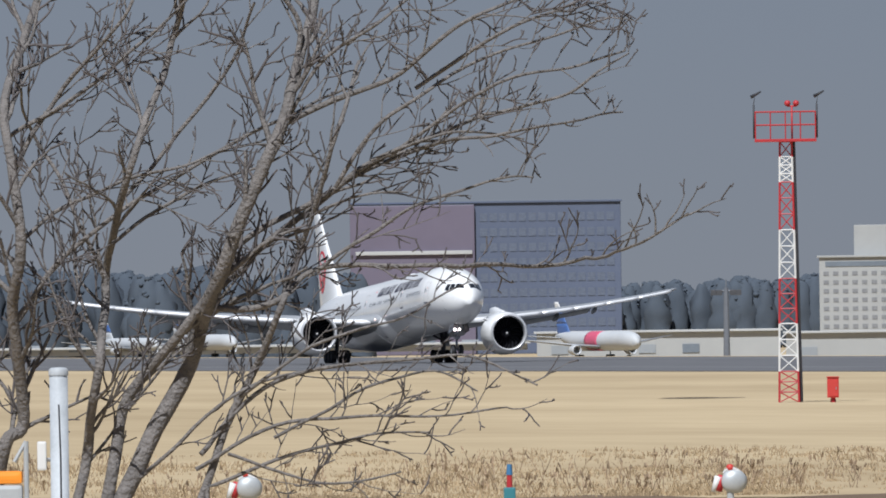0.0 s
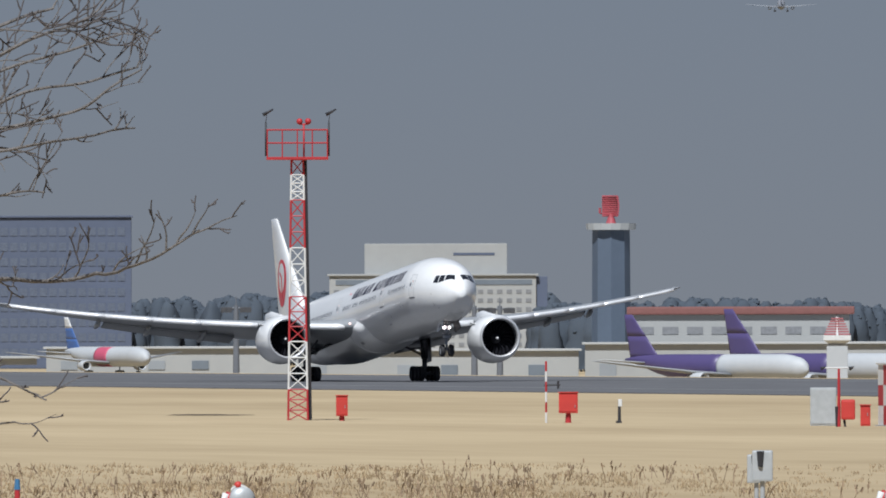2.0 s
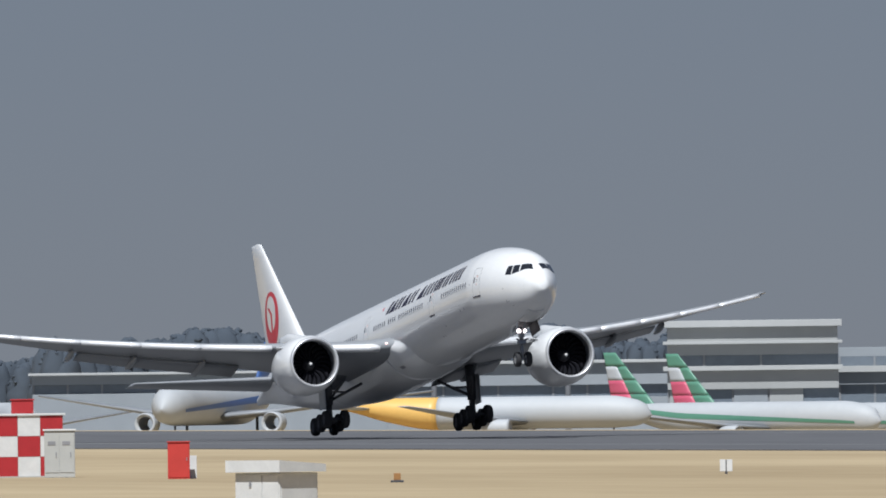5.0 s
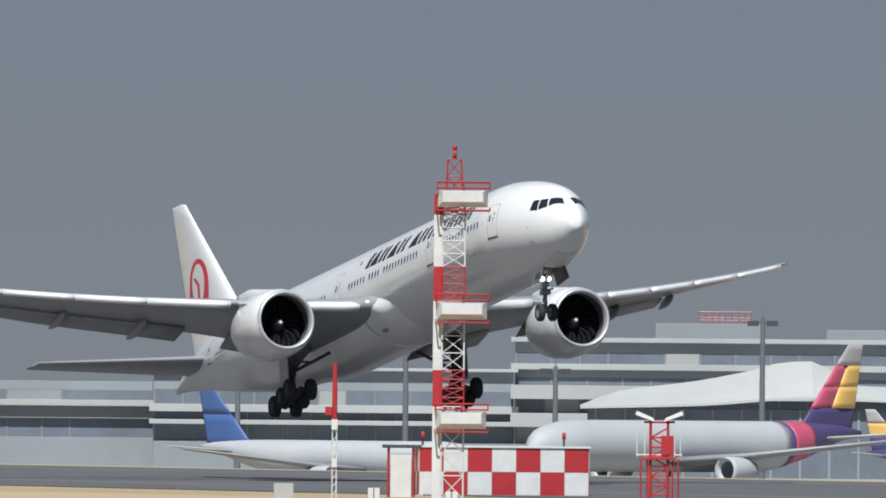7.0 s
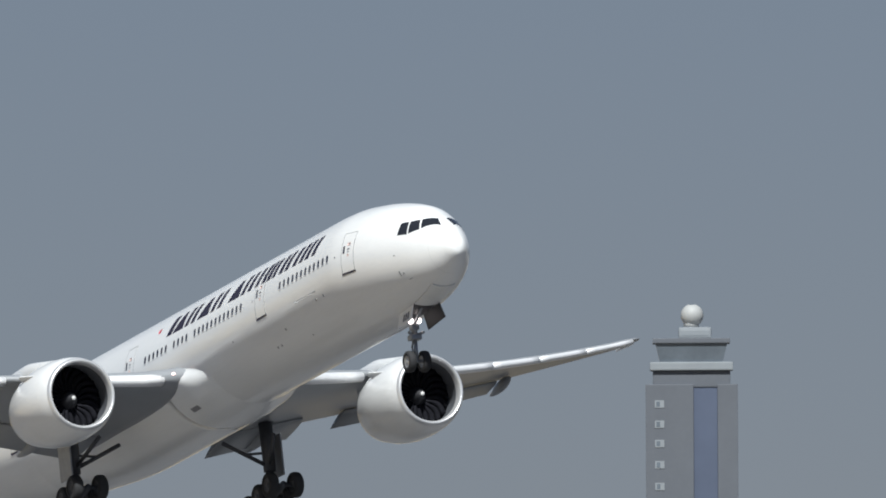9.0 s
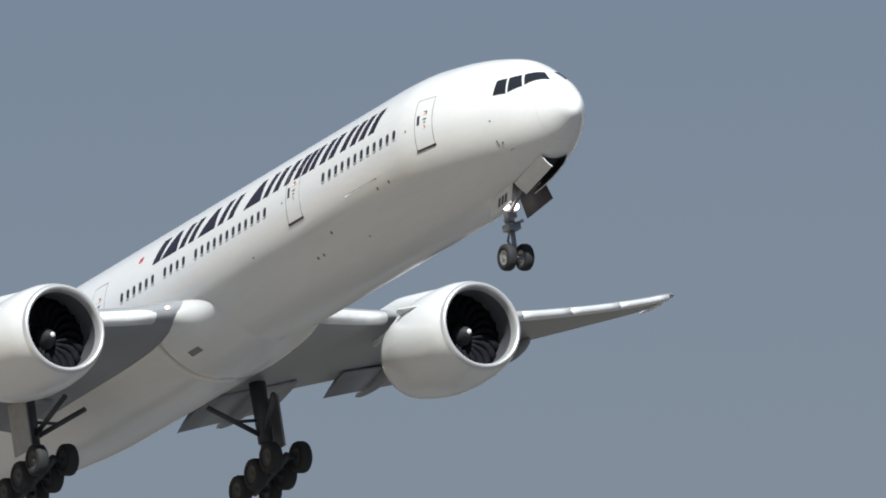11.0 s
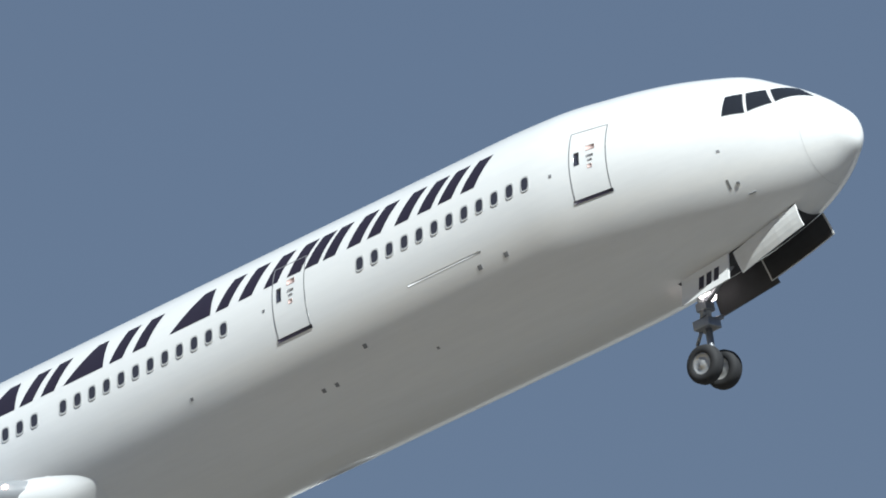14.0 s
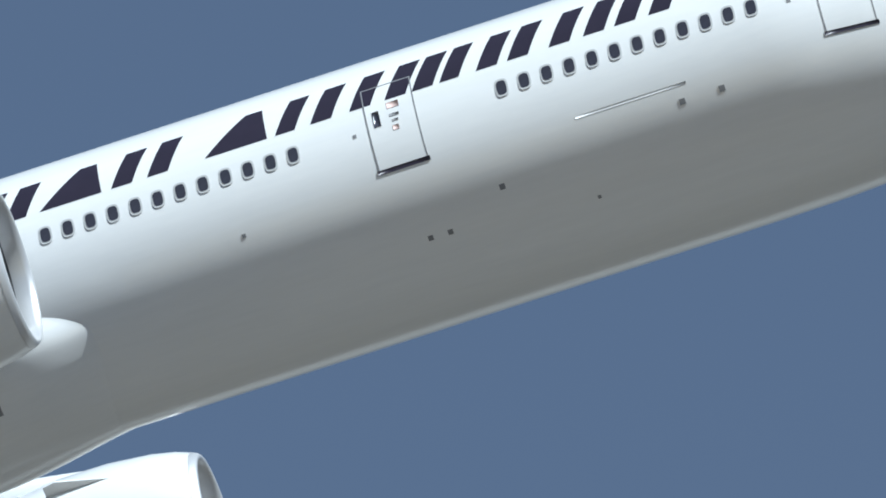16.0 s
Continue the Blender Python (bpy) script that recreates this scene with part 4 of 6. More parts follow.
# signal lamps near the fence
def signal_lamp(bearing, dist, top):
    m = site("signal_lamp", bearing, dist, "grey drum signal lamp with a red dome on a post", "lamp", "drum signal lamps")
    bm = bmesh.new()
    rod(bm, (0, 0, 0), (0, 0, top - 0.25), 0.05, 0.05, 10)
    part("post", bm, GALV, m)
    bm = bmesh.new()
    rings = []
    for x, r in ((-0.05, 0.08), (-0.04, 0.15), (0.0, 0.165), (0.10, 0.16), (0.17, 0.12), (0.2, 0.03)):
        rings.append([(x * 0.7 + 0.02 + r * math.cos(a) * 0.75, r * math.cos(a) * 0.5 - 0.3 * x, top - 0.2 + r * math.sin(a)) for a in [2 * math.pi * k / 24 for k in range(24)]])
    loft(bm, rings)
    part("drum", bm, GALV, m, "grey round drum", True)
    bm = bmesh.new()
    for k in range(24):
        a = math.pi * (0.02 + 0.75 * k / 24)
        rod(bm, (0.02 + 0.15 * math.cos(a), -0.03, top - 0.2 + 0.17 * math.sin(a)), (0.02 + 0.165 * math.cos(a), -0.03, top - 0.2 + 0.195 * math.sin(a)), 0.008, 0.008, 5)
    for k in range(16):
        a, b = math.pi * (0.02 + 0.75 * k / 16), math.pi * (0.02 + 0.75 * (k + 1) / 16)
        rod(bm, (0.02 + 0.15 * math.cos(a), -0.03, top - 0.2 + 0.172 * math.sin(a)), (0.02 + 0.15 * math.cos(b), -0.03, top - 0.2 + 0.172 * math.sin(b)), 0.012, 0.012, 5)
    part("ribbed_rim", bm, WPAINT, m, "white ribbed rim")
    bm = bmesh.new()
    revolve_at(bm, 0.0, 0, top - 0.02, 0.055, 16)
    part("dome", bm, ORED, m, "red glass dome", True)
    bm = bmesh.new()
    rod(bm, (-0.17, 0, top - 0.33), (-0.1, 0, top - 0.12), 0.055, 0.06, 10)
    part("junction", bm, RED, m, "red and white junction box", True)
    bm = bmesh.new()
    rod(bm, (-0.23, -0.02, top - 0.34), (-0.16, -0.02, top - 0.13), 0.035, 0.05, 8)
    part("lens", bm, WPAINT, m, "", True)
    return m


for b in (-78.272, -76.715, -74.61):
    signal_lamp(b, 240, 5 - 240 * 0.0088)
m = site("signal_post", -77.424, 300, "small teal stand with a red post and blue tip", "post")
bm = bmesh.new()
box(bm, -0.1, 0.1, -0.1, 0.1, 0, 2.06, bevel=0.03)
part("stand", bm, mat("teal_paint", (0.03, 0.16, 0.19), 0.6), m)
bm = bmesh.new()
rod(bm, (0, 0, 2.06), (0, 0, 2.27), 0.05, 0.045, 10)
part("post", bm, RED, m)
bm = bmesh.new()
rod(bm, (0, 0, 2.27), (0, 0, 2.45), 0.055, 0.04, 10)
part("tip", bm, mat("blue_paint", (0.04, 0.14, 0.28), 0.6), m)

# ---- the glide path aerial and its shed ----
DG = 930
mast = site("aerial_mast", -69.80, DG, "red and white lattice mast carrying three white box aerials", "mast")
lv = [0, 4.8, 6.7, 10.3, 12.1, 14.8, 15.9, 17.7]
cols = (WPAINT, RED, WPAINT, RED, WPAINT, RED, RED)
for k in range(7):
    bm = bmesh.new()
    w = 1.15 if k < 6 else 0.85
    lattice(bm, w, w if k < 6 else 0.7, lv[k], lv[k + 1], 4 if k < 6 else 2, 0.036)
    part("mast_section", bm, cols[k], mast)
    if k < 6:
        bm = bmesh.new()
        box(bm, -1.05, -0.62, -0.35, 0.35, lv[k], lv[k + 1], bevel=0.02)
        part("cable_trunk", bm, cols[k], mast)
bm = bmesh.new()
rod(bm, (0, 0, 17.7), (0, 0, 18.2), 0.12, 0.08, 10)
revolve_at(bm, 0, 0, 18.3, 0.14)
part("obstacle_light", bm, RED, mast, "red obstacle light", True)
for z in (3.6, 9.3, 15.15):
    bm = bmesh.new()
    pr = [[(-0.85, -1.0, z + 0.05), (1.75, -1.0, z + 0.05), (1.75, -1.0, z + 0.95), (-0.85, -1.0, z + 0.95)],
          [(-0.6, -1.5, z + 0.32), (1.5, -1.5, z + 0.32), (1.5, -1.5, z + 0.85), (-0.6, -1.5, z + 0.85)]]
    loft(bm, pr)
    part("box_aerial", bm, WPAINT, mast, "white box aerial with sloped sides")
    rails = []
    for zz in (z - 0.12, z + 1.05, z + 1.35):
        rails += [((-0.9, yy, zz), (1.85, yy, zz), 0.045) for yy in (-1.3, 0.7)]
        rails += [((xx, -1.3, zz), (xx, 0.7, zz), 0.045) for xx in (-0.9, 0.5, 1.85)]
    for xx in (-0.9, 0.5, 1.85):
        for yy in (-1.3, 0.7):
            rails += [((xx, yy, z + 1.05), (xx, yy, z + 1.35), 0.035), ((xx, yy, z - 0.12), (xx, yy, z + 0.05), 0.035)]
    for a, b, r in rails:
        bm = bmesh.new()
        rod(bm, a, b, r, r, 6)
        part("gantry_rail", bm, RED, mast)
shed2 = checker_shed("aerial_shed", -69.905, 960, 9.15, 3.6, 2.6, 7, 2, "long aerial shed clad in red and white checker panels", 4.0, 1)
for x in (0.6, 8.2):
    m = site("obstacle_lamp", -69.93, 960, "small red obstacle lamp on the shed roof", "lamp", "roof obstacle lamps")
    bm = bmesh.new()
    rod(bm, (x, 1, 2.68), (x, 1, 3.1), 0.06, 0.06, 8)
    part("stalk", bm, DARKGEAR, m)
    bm = bmesh.new()
    rod(bm, (x, 1, 3.1), (x, 1, 3.45), 0.12, 0.09, 10)
    part("lens", bm, RED, m, "", True)
m = site("meter_shelter", -69.955, 940, "small white shelter with a grey roof and red legs", "shelter")
bm = bmesh.new()
box(bm, -1.15, 0.95, -0.7, 0.7, 2.6, 2.78, bevel=0.05)
part("roof", bm, DARKGEAR, m)
for x in (-0.8, 0.5):
    for y in (-0.5, 0.5):
        bm = bmesh.new()
        rod(bm, (x, y, 0), (x, y, 2.6), 0.07, 0.07, 8)
        part("leg", bm, RED, m)
bm = bmesh.new()
box(bm, -0.7, 0.4, -0.45, 0.45, 0, 2.3, bevel=0.03)
part("body", bm, WPAINT, m)
m = site("monitor_pole", -70.178, 925, "slim white lattice monitor pole with a red top half", "pole")
bm = bmesh.new()
for dx in (-0.11, 0.11):
    rod(bm, (dx, 0, 0), (dx, 0, 4.1), 0.035, 0.035, 8)
for k in range(10):
    rod(bm, (-0.11, 0, 0.2 + 0.4 * k), (0.11, 0, 0.4 + 0.4 * k), 0.025, 0.025, 6)
part("lower_lattice", bm, WPAINT, m)
bm = bmesh.new()
box(bm, -0.16, 0.16, -0.12, 0.12, 3.55, 4.1, bevel=0.03)
box(bm, -0.14, 0.14, -0.12, 0.12, 1.6, 2.05, bevel=0.03)
part("junction_box", bm, WPAINT, m)
bm = bmesh.new()
rod(bm, (0, 0, 4.1), (0, 0, 7.0), 0.14, 0.12, 10)
box(bm, -0.5, -0.12, -0.15, 0.15, 4.3, 4.75, bevel=0.04)
part("upper_tube", bm, RED, m)
m = site("approach_light_frame", -69.135, 925, "red frame carrying two white floodlights and small sensors", "light frame")
bm = bmesh.new()
rod(bm, (-0.45, 0, 0), (-0.45, 0, 4.3), 0.09, 0.07, 8)
rod(bm, (0.45, 0, 0), (0.45, 0, 4.3), 0.09, 0.07, 8)
rod(bm, (-0.8, 0, 4.1), (0.8, 0, 4.1), 0.06, 0.06, 8)
for k in range(7):
    s = 0.45 if k % 2 else -0.45
    rod(bm, (s, 0, 0.3 + 0.5 * k), (-s, 0, 0.8 + 0.5 * k), 0.045, 0.045, 6)
    rod(bm, (-0.45, 0, 0.3 + 0.5 * k), (0.45, 0, 0.3 + 0.5 * k), 0.045, 0.045, 6)
box(bm, -0.9, 0.9, -0.3, 0.3, 2.15, 2.3, bevel=0.03)
for x in (-0.95, -0.62, 0.7, 1.0):
    rod(bm, (x, 0, 0), (x, 0, 2.2), 0.05, 0.05, 6)
box(bm, 0.1, 0.75, -0.15, 0.15, 2.4, 3.4, bevel=0.04)
part("frame", bm, RED, m)
bm = bmesh.new()
for x in (-1.15, -0.75, 0.8, 1.1):
    rod(bm, (x, 0, 2.3), (x, 0, 3.6), 0.03, 0.03, 6)
rod(bm, (-1.2, 0, 2.4), (1.2, 0, 2.4), 0.04, 0.04, 6)
part("sensor_rail", bm, WPAINT, m)
for x, sg in ((-0.75, 1), (0.75, -1)):
    bm = bmesh.new()
    loft(bm, [[(x - 0.5, -0.2, 4.3 + 0.18 * sg), (x + 0.5, -0.2, 4.3 - 0.18 * sg), (x + 0.5, 0.2, 4.3 - 0.18 * sg), (x - 0.5, 0.2, 4.3 + 0.18 * sg)], [(x - 0.42, -0.16, 4.5 + 0.18 * sg), (x + 0.42, -0.16, 4.5 - 0.18 * sg), (x + 0.42, 0.16, 4.5 - 0.18 * sg), (x - 0.42, 0.16, 4.5 + 0.18 * sg)]])
    part("floodlight", bm, WPAINT, m, "white floodlight head")
for b, d in ((-72.115, 838), (-71.429, 822), (-69.8, 870), (-70.05, 900)):
    m = site("marker_board", b, d, "small white two-panel marker board", "marker", "white marker boards")
    for x in (-0.3, 0.02):
        bm = bmesh.new()
        box(bm, x, x + 0.27, -0.04, 0.04, 0.12, 0.68, bevel=0.02)
        part("board", bm, WPAINT, m)
    bm = bmesh.new()
    box(bm, -0.06, 0.06, -0.03, 0.03, 0, 0.66)
    part("post", bm, DARKGEAR, m)
m = site("low_wall", -70.34, 905, "low pale concrete block in the grass", "block")
bm = bmesh.new()
box(bm, -0.5, 0.5, -0.4, 0.4, 0, 0.85, bevel=0.03)
part("block", bm, CONC, m)

# ---- weeds along the near edge of the field ----
rng = random.Random(5)
WEED = mat("dry_weeds", (0.29, 0.215, 0.125), 0.95, vary=0.35, scale=0.6, island=True)
STALK = mat("dark_weed_stalks", (0.23, 0.165, 0.105), 0.95, vary=0.35, scale=0.6, island=True)
for name, count, h0, h1, d0, d1, material, label in (("grass_tufts", 9000, 0.05, 0.22, 480, 640, WEED, "short straw-coloured grass tufts along the field edge"),
                                                     ("weeds", 520, 0.25, 0.85, 490, 590, STALK, "dry brown weeds and seed heads along the field edge")):
    bm = bmesh.new()
    for i in range(count):
        d, b = d0 + (d1 - d0) * rng.random() ** 1.7, rng.uniform(-79.3, -73.8)
        if rng.random() < (b + 76.0) / 2.0:
            continue
        dense = noise.noise(Vector((b * 2.3, d * 0.03, 3.0 + h0)))
        if dense < rng.uniform(-0.45, 0.3):
            continue
        x, y, _ = toward(b, d)
        h = rng.uniform(h0, h1) * (0.75 + 0.6 * dense)
        base = Vector((x, y, 0))
        for s in range(5 if h0 < 0.2 else 3):
            a = base + Vector((rng.uniform(-0.25, 0.25), rng.uniform(-0.25, 0.25), 0))
            way = Vector((rng.uniform(-0.6, 0.6), rng.uniform(-0.6, 0.6), 1)).normalized()
            mid = a + way * h * 0.6
            tip = mid + (way + Vector((rng.uniform(-0.5, 0.5), rng.uniform(-0.5, 0.5), -0.1))).normalized() * h * rng.uniform(0.2, 0.5)
            rod(bm, a, mid, 0.016, 0.011, 3, False)
            rod(bm, mid, tip, 0.011, 0.006, 3, False)
            if h0 > 0.2 and rng.random() < 0.5:
                rod(bm, tip - way * 0.05, tip + way * 0.09, 0.04, 0.02, 4, True)
                rod(bm, mid, mid + Vector((rng.uniform(-0.2, 0.2), 0, 0.15)), 0.012, 0.02, 3, False)
    tagged(part(name, bm, material), label, "weeds", kind="stuff")
m = mat("dark_grass", (0.13, 0.10, 0.06), 0.95, vary=0.3, scale=0.3)
for b, d, w2, l2 in ((-76.80, 1010, 2.4, 6.0), (-76.84, 1017, 1.6, 4.0)):
    bm = bmesh.new()
    x, y, _ = toward(b, d)
    bm.faces.new([bm.verts.new((x + (w2 * math.cos(a) * math.cos(radians(-b)) - l2 * math.sin(a) * math.sin(radians(-b))) * (1 + 0.3 * noise.noise(Vector((a * 2, d, 0)))), y + (w2 * math.cos(a) * math.sin(radians(-b)) + l2 * math.sin(a) * math.cos(radians(-b))) * (1 + 0.3 * noise.noise(Vector((a * 2, d, 5)))), 0.01)) for a in [2 * math.pi * k / 36 for k in range(36)]])
    tagged(part("dark_patch", bm, m), "dark patch in the dry grass", "ground", kind="structure")
DIRT = mat("brown_track", (0.13, 0.085, 0.05), 0.95, vary=0.3, scale=0.3)
bm = bmesh.new()
vs = []
for b in np.linspace(-80.5, -76.0, 24):
    vs.append([toward(b, 470 + 4 * math.sin(b * 9), 0.012), toward(b, 500 + 5 * math.sin(b * 7 + 1) - 7 * (b + 80), 0.012)])
loft(bm, vs, closed=False, caps=(False, False))
tagged(part("track", bm, DIRT), "bare brown dirt track at the field edge", "track", kind="structure")


# ---- parked airliners on the apron ----
def plain_jet(m, k, fin_mats, body_mat, tail_mat=None, belly=None, band=None, tail_end=16, band_span=(11, 15)):
    """A parked airliner, 60 m long before scaling; x forward from the tail, z up from the apron."""
    R = 2.9 * k
    zc = 5.2 * k
    top = curve_at([0, 4, 12, 20, 52, 57, 59.4, 60], [1.9, 2.5, 2.85, 2.9, 2.9, 2.2, 0.9, -0.5])
    bot = curve_at([0, 4, 12, 20, 52, 57, 59.4, 60], [1.3, 0.6, -1.6, -2.9, -2.9, -2.6, -1.6, -0.7])
    wid = curve_at([0, 4, 12, 20, 52, 57, 59.4, 60], [0.2, 1.0, 2.4, 2.9, 2.9, 2.2, 0.9, 0.1])

    def tube(x0, x1, n, material, name, grow=0.0):
        bm = bmesh.new()
        rings = []
        for x in np.linspace(x0, x1, n):
            c, h = (top(x) + bot(x)) / 2, (top(x) - bot(x)) / 2 + grow
            rings.append([(x * k, (wid(x) + grow) * k * math.sin(a), zc + (c + h * math.cos(a)) * k) for a in [2 * math.pi * j / 28 for j in range(28)]])
        loft(bm, rings)
        part(name, bm, material, m, "", True)
    tube(tail_end if tail_mat else 0, 60, 40, body_mat, "fuselage")
    if tail_mat:
        tube(0, tail_end, 16, tail_mat, "tail_section")
    if band:
        tube(*band_span, 8, band, "colour_band", 0.03)
    if belly:
        bm = bmesh.new()
        for sg in (-1, 1):
            rows = []
            for x in np.linspace(6, 56, 26):
                a0, a1 = 10 - 30 * (x - 6) / 50, 32 - 42 * (x - 6) / 50
                c, h = (top(x) + bot(x)) / 2, (top(x) - bot(x)) / 2
                rows.append([(x * k, sg * (wid(x) + 0.03) * k * math.cos(radians(a)), zc + (c + (h + 0.03) * math.sin(radians(a))) * k) for a in np.linspace(a0, a1, 4)])
            loft(bm, rows, closed=False, caps=(False, False))
        part("stripe", bm, belly, m, "", True)
    z0, z1 = zc + 2.0 * k, 16.9 * k
    n = len(fin_mats)
    for i, fm in enumerate(fin_mats):
        pieces = fm if isinstance(fm, tuple) else (fm,)
        for j, pm in enumerate(pieces):
            bm = bmesh.new()
            rings = []
            for t in np.linspace(i / n, (i + 1) / n, 5):
                le, te = 11.5 - 9.2 * t, 1.6 - 2.0 * t
                mid = te + (le - te) * 0.5
                a, b = (le, te) if len(pieces) == 1 else ((le, mid) if j == 0 else (mid + 0.3, te))
                rings.append([(x * k, y * k, z0 + (z1 - z0) * t) for x, y in aerofoil(a, b, 0, 0.09 * len(pieces), 8, 0.0)])
            loft(bm, rings)
            part("tail_fin", bm, pm, m, "", True)
    for sg in (-1, 1):
        bm = bmesh.new()
        loft(bm, [[(x * k, sg * y * k, z * k + zc) for x, z in aerofoil(le, te, zz, 0.09, 8, 0.0)] for y, le, te, zz in ((0.6, 9.5, 3.2, 0.9), (9.8, 3.6, 1.4, 1.7))])
        part("tailplane", bm, body_mat, m, "", True)
        bm = bmesh.new()
        loft(bm, [[(x * k, sg * y * k, z * k + zc) for x, z in aerofoil(le, te, zz, 0.11, 8, 0.0)] for y, le, te, zz in ((2.3, 38, 27, -1.7), (9.5, 33.6, 26.5, -1.0), (28, 22.4, 20, 1.4))])
        part("wing", bm, GREYP, m, "", True)
        bm = bmesh.new()
        revolve(bm, [(35.5 * k, 1.0 * k), (36.2 * k, 1.35 * k), (35.6 * k, 1.5 * k), (33 * k, 1.45 * k), (31 * k, 0.9 * k)], 20)
        part("engine", bm, body_mat, m, "", True, pose(0, sg * 9 * k, zc - 2.6 * k))
        bm = bmesh.new()
        rod(bm, (28.5 * k, sg * 5 * k, 1.0 * k), (28.5 * k, sg * 5 * k, 4.2 * k), 0.2 * k, 0.2 * k, 8)
        for dx in (-0.8, 0.8):
            rod(bm, ((28.5 + dx) * k, (sg * 5 - 0.9) * k, 0.62 * k), ((28.5 + dx) * k, (sg * 5 + 0.9) * k, 0.62 * k), 0.62 * k, 0.62 * k, 16)
        part("landing_gear", bm, TYRE, m)
    bm = bmesh.new()
    rod(bm, (53 * k, 0, 0.8 * k), (53 * k, 0, 3.4 * k), 0.15 * k, 0.15 * k, 8)
    rod(bm, (53 * k, -0.6 * k, 0.5 * k), (53 * k, 0.6 * k, 0.5 * k), 0.5 * k, 0.5 * k, 16)
    part("nose_gear", bm, TYRE, m)


def parked(bearing, distance, height, right, label, fins, body_mat, swing=0.0, tail=None, belly=None, band=None, tail_end=16, band_span=(11, 15)):
    """Fin at that bearing, its tip at that angle above level; right: the nose points to the right of the view."""
    x, y, _ = toward(bearing, distance)
    k = (5 + distance * math.tan(radians(height)) - ground_height(y)) / 16.9
    m = thing("parked_airliner", x, y, ground_height(y) + 0.07, label, "airplane", "parked airliners", -bearing + (0 if right else 180) + swing)
    plain_jet(m, k, fins, body_mat, tail, belly, band, tail_end, band_span)
    return m


def paint(name, col, rough=0.45):
    return mat(name, col, rough, vary=0.08, scale=0.1)


# white and livery paints are greyed, with distance haze put into their colour
JW = paint("hazed_parked_white", (0.42, 0.435, 0.45), 0.6)
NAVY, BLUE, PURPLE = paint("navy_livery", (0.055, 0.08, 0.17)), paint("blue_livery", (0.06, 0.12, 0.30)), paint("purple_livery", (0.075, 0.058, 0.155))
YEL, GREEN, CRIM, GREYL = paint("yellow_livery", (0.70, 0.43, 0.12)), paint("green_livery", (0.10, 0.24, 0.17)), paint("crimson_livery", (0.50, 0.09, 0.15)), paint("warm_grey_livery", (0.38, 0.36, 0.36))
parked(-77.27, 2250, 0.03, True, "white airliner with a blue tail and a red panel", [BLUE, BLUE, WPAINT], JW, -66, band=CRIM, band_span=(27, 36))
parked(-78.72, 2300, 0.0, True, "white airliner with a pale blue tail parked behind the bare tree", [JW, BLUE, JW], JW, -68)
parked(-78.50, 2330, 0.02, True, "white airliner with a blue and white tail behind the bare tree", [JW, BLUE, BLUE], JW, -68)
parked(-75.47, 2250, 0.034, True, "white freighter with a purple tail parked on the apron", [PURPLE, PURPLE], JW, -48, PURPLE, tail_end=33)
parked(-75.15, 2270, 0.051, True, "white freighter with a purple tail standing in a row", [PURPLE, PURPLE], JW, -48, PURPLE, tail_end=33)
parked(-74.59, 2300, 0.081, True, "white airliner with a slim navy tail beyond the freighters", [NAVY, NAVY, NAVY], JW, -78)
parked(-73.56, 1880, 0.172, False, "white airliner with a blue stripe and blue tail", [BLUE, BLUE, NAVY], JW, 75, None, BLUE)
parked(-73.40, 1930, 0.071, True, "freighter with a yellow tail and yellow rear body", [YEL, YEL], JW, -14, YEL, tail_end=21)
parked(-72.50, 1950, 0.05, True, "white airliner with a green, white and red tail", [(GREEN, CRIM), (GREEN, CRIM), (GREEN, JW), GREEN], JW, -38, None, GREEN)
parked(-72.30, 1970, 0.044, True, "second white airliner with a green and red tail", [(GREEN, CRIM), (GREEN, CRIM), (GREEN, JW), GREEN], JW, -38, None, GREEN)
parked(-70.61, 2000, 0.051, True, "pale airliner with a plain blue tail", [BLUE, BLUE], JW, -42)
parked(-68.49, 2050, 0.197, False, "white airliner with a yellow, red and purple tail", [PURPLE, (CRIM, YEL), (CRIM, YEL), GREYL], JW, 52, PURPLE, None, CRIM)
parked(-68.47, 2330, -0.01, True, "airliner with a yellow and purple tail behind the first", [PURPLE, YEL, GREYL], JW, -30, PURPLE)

m = site("radar_hut", -74.79, 2200, "white hut with a dull red lattice head on the apron", "hut")
hut_top = 5 + 2200 * math.tan(radians(0.027)) - m.matrix_basis.translation.z
bm = bmesh.new()
box(bm, -1.3, 1.3, -1.2, 1.2, 0, hut_top - 3.4, bevel=0.1)
part("hut", bm, JW, m)
bm = bmesh.new()
loft(bm, [[(x * w, y * w, hut_top - 3.4 + z) for x, y in ((-1, -1), (1, -1), (1, 1), (-1, 1))] for w, z in ((0.9, 0), (1.7, 0.5), (1.7, 1.1))])
part("gallery", bm, WPAINT, m)
for k in range(7):
    bm = bmesh.new()
    w = 1.6 - 0.14 * k
    box(bm, -w, w, -0.25, 0.25, hut_top - 2.25 + 0.32 * k, hut_top - 2.05 + 0.32 * k, bevel=0.04)
    part("lattice_bar", bm, paint("dull_red_lattice", (0.33, 0.11, 0.12)), m)
bm = bmesh.new()
rod(bm, (0, 0, hut_top - 2.3), (0, 0, hut_top), 0.3, 0.2, 10)
part("post", bm, WPAINT, m)

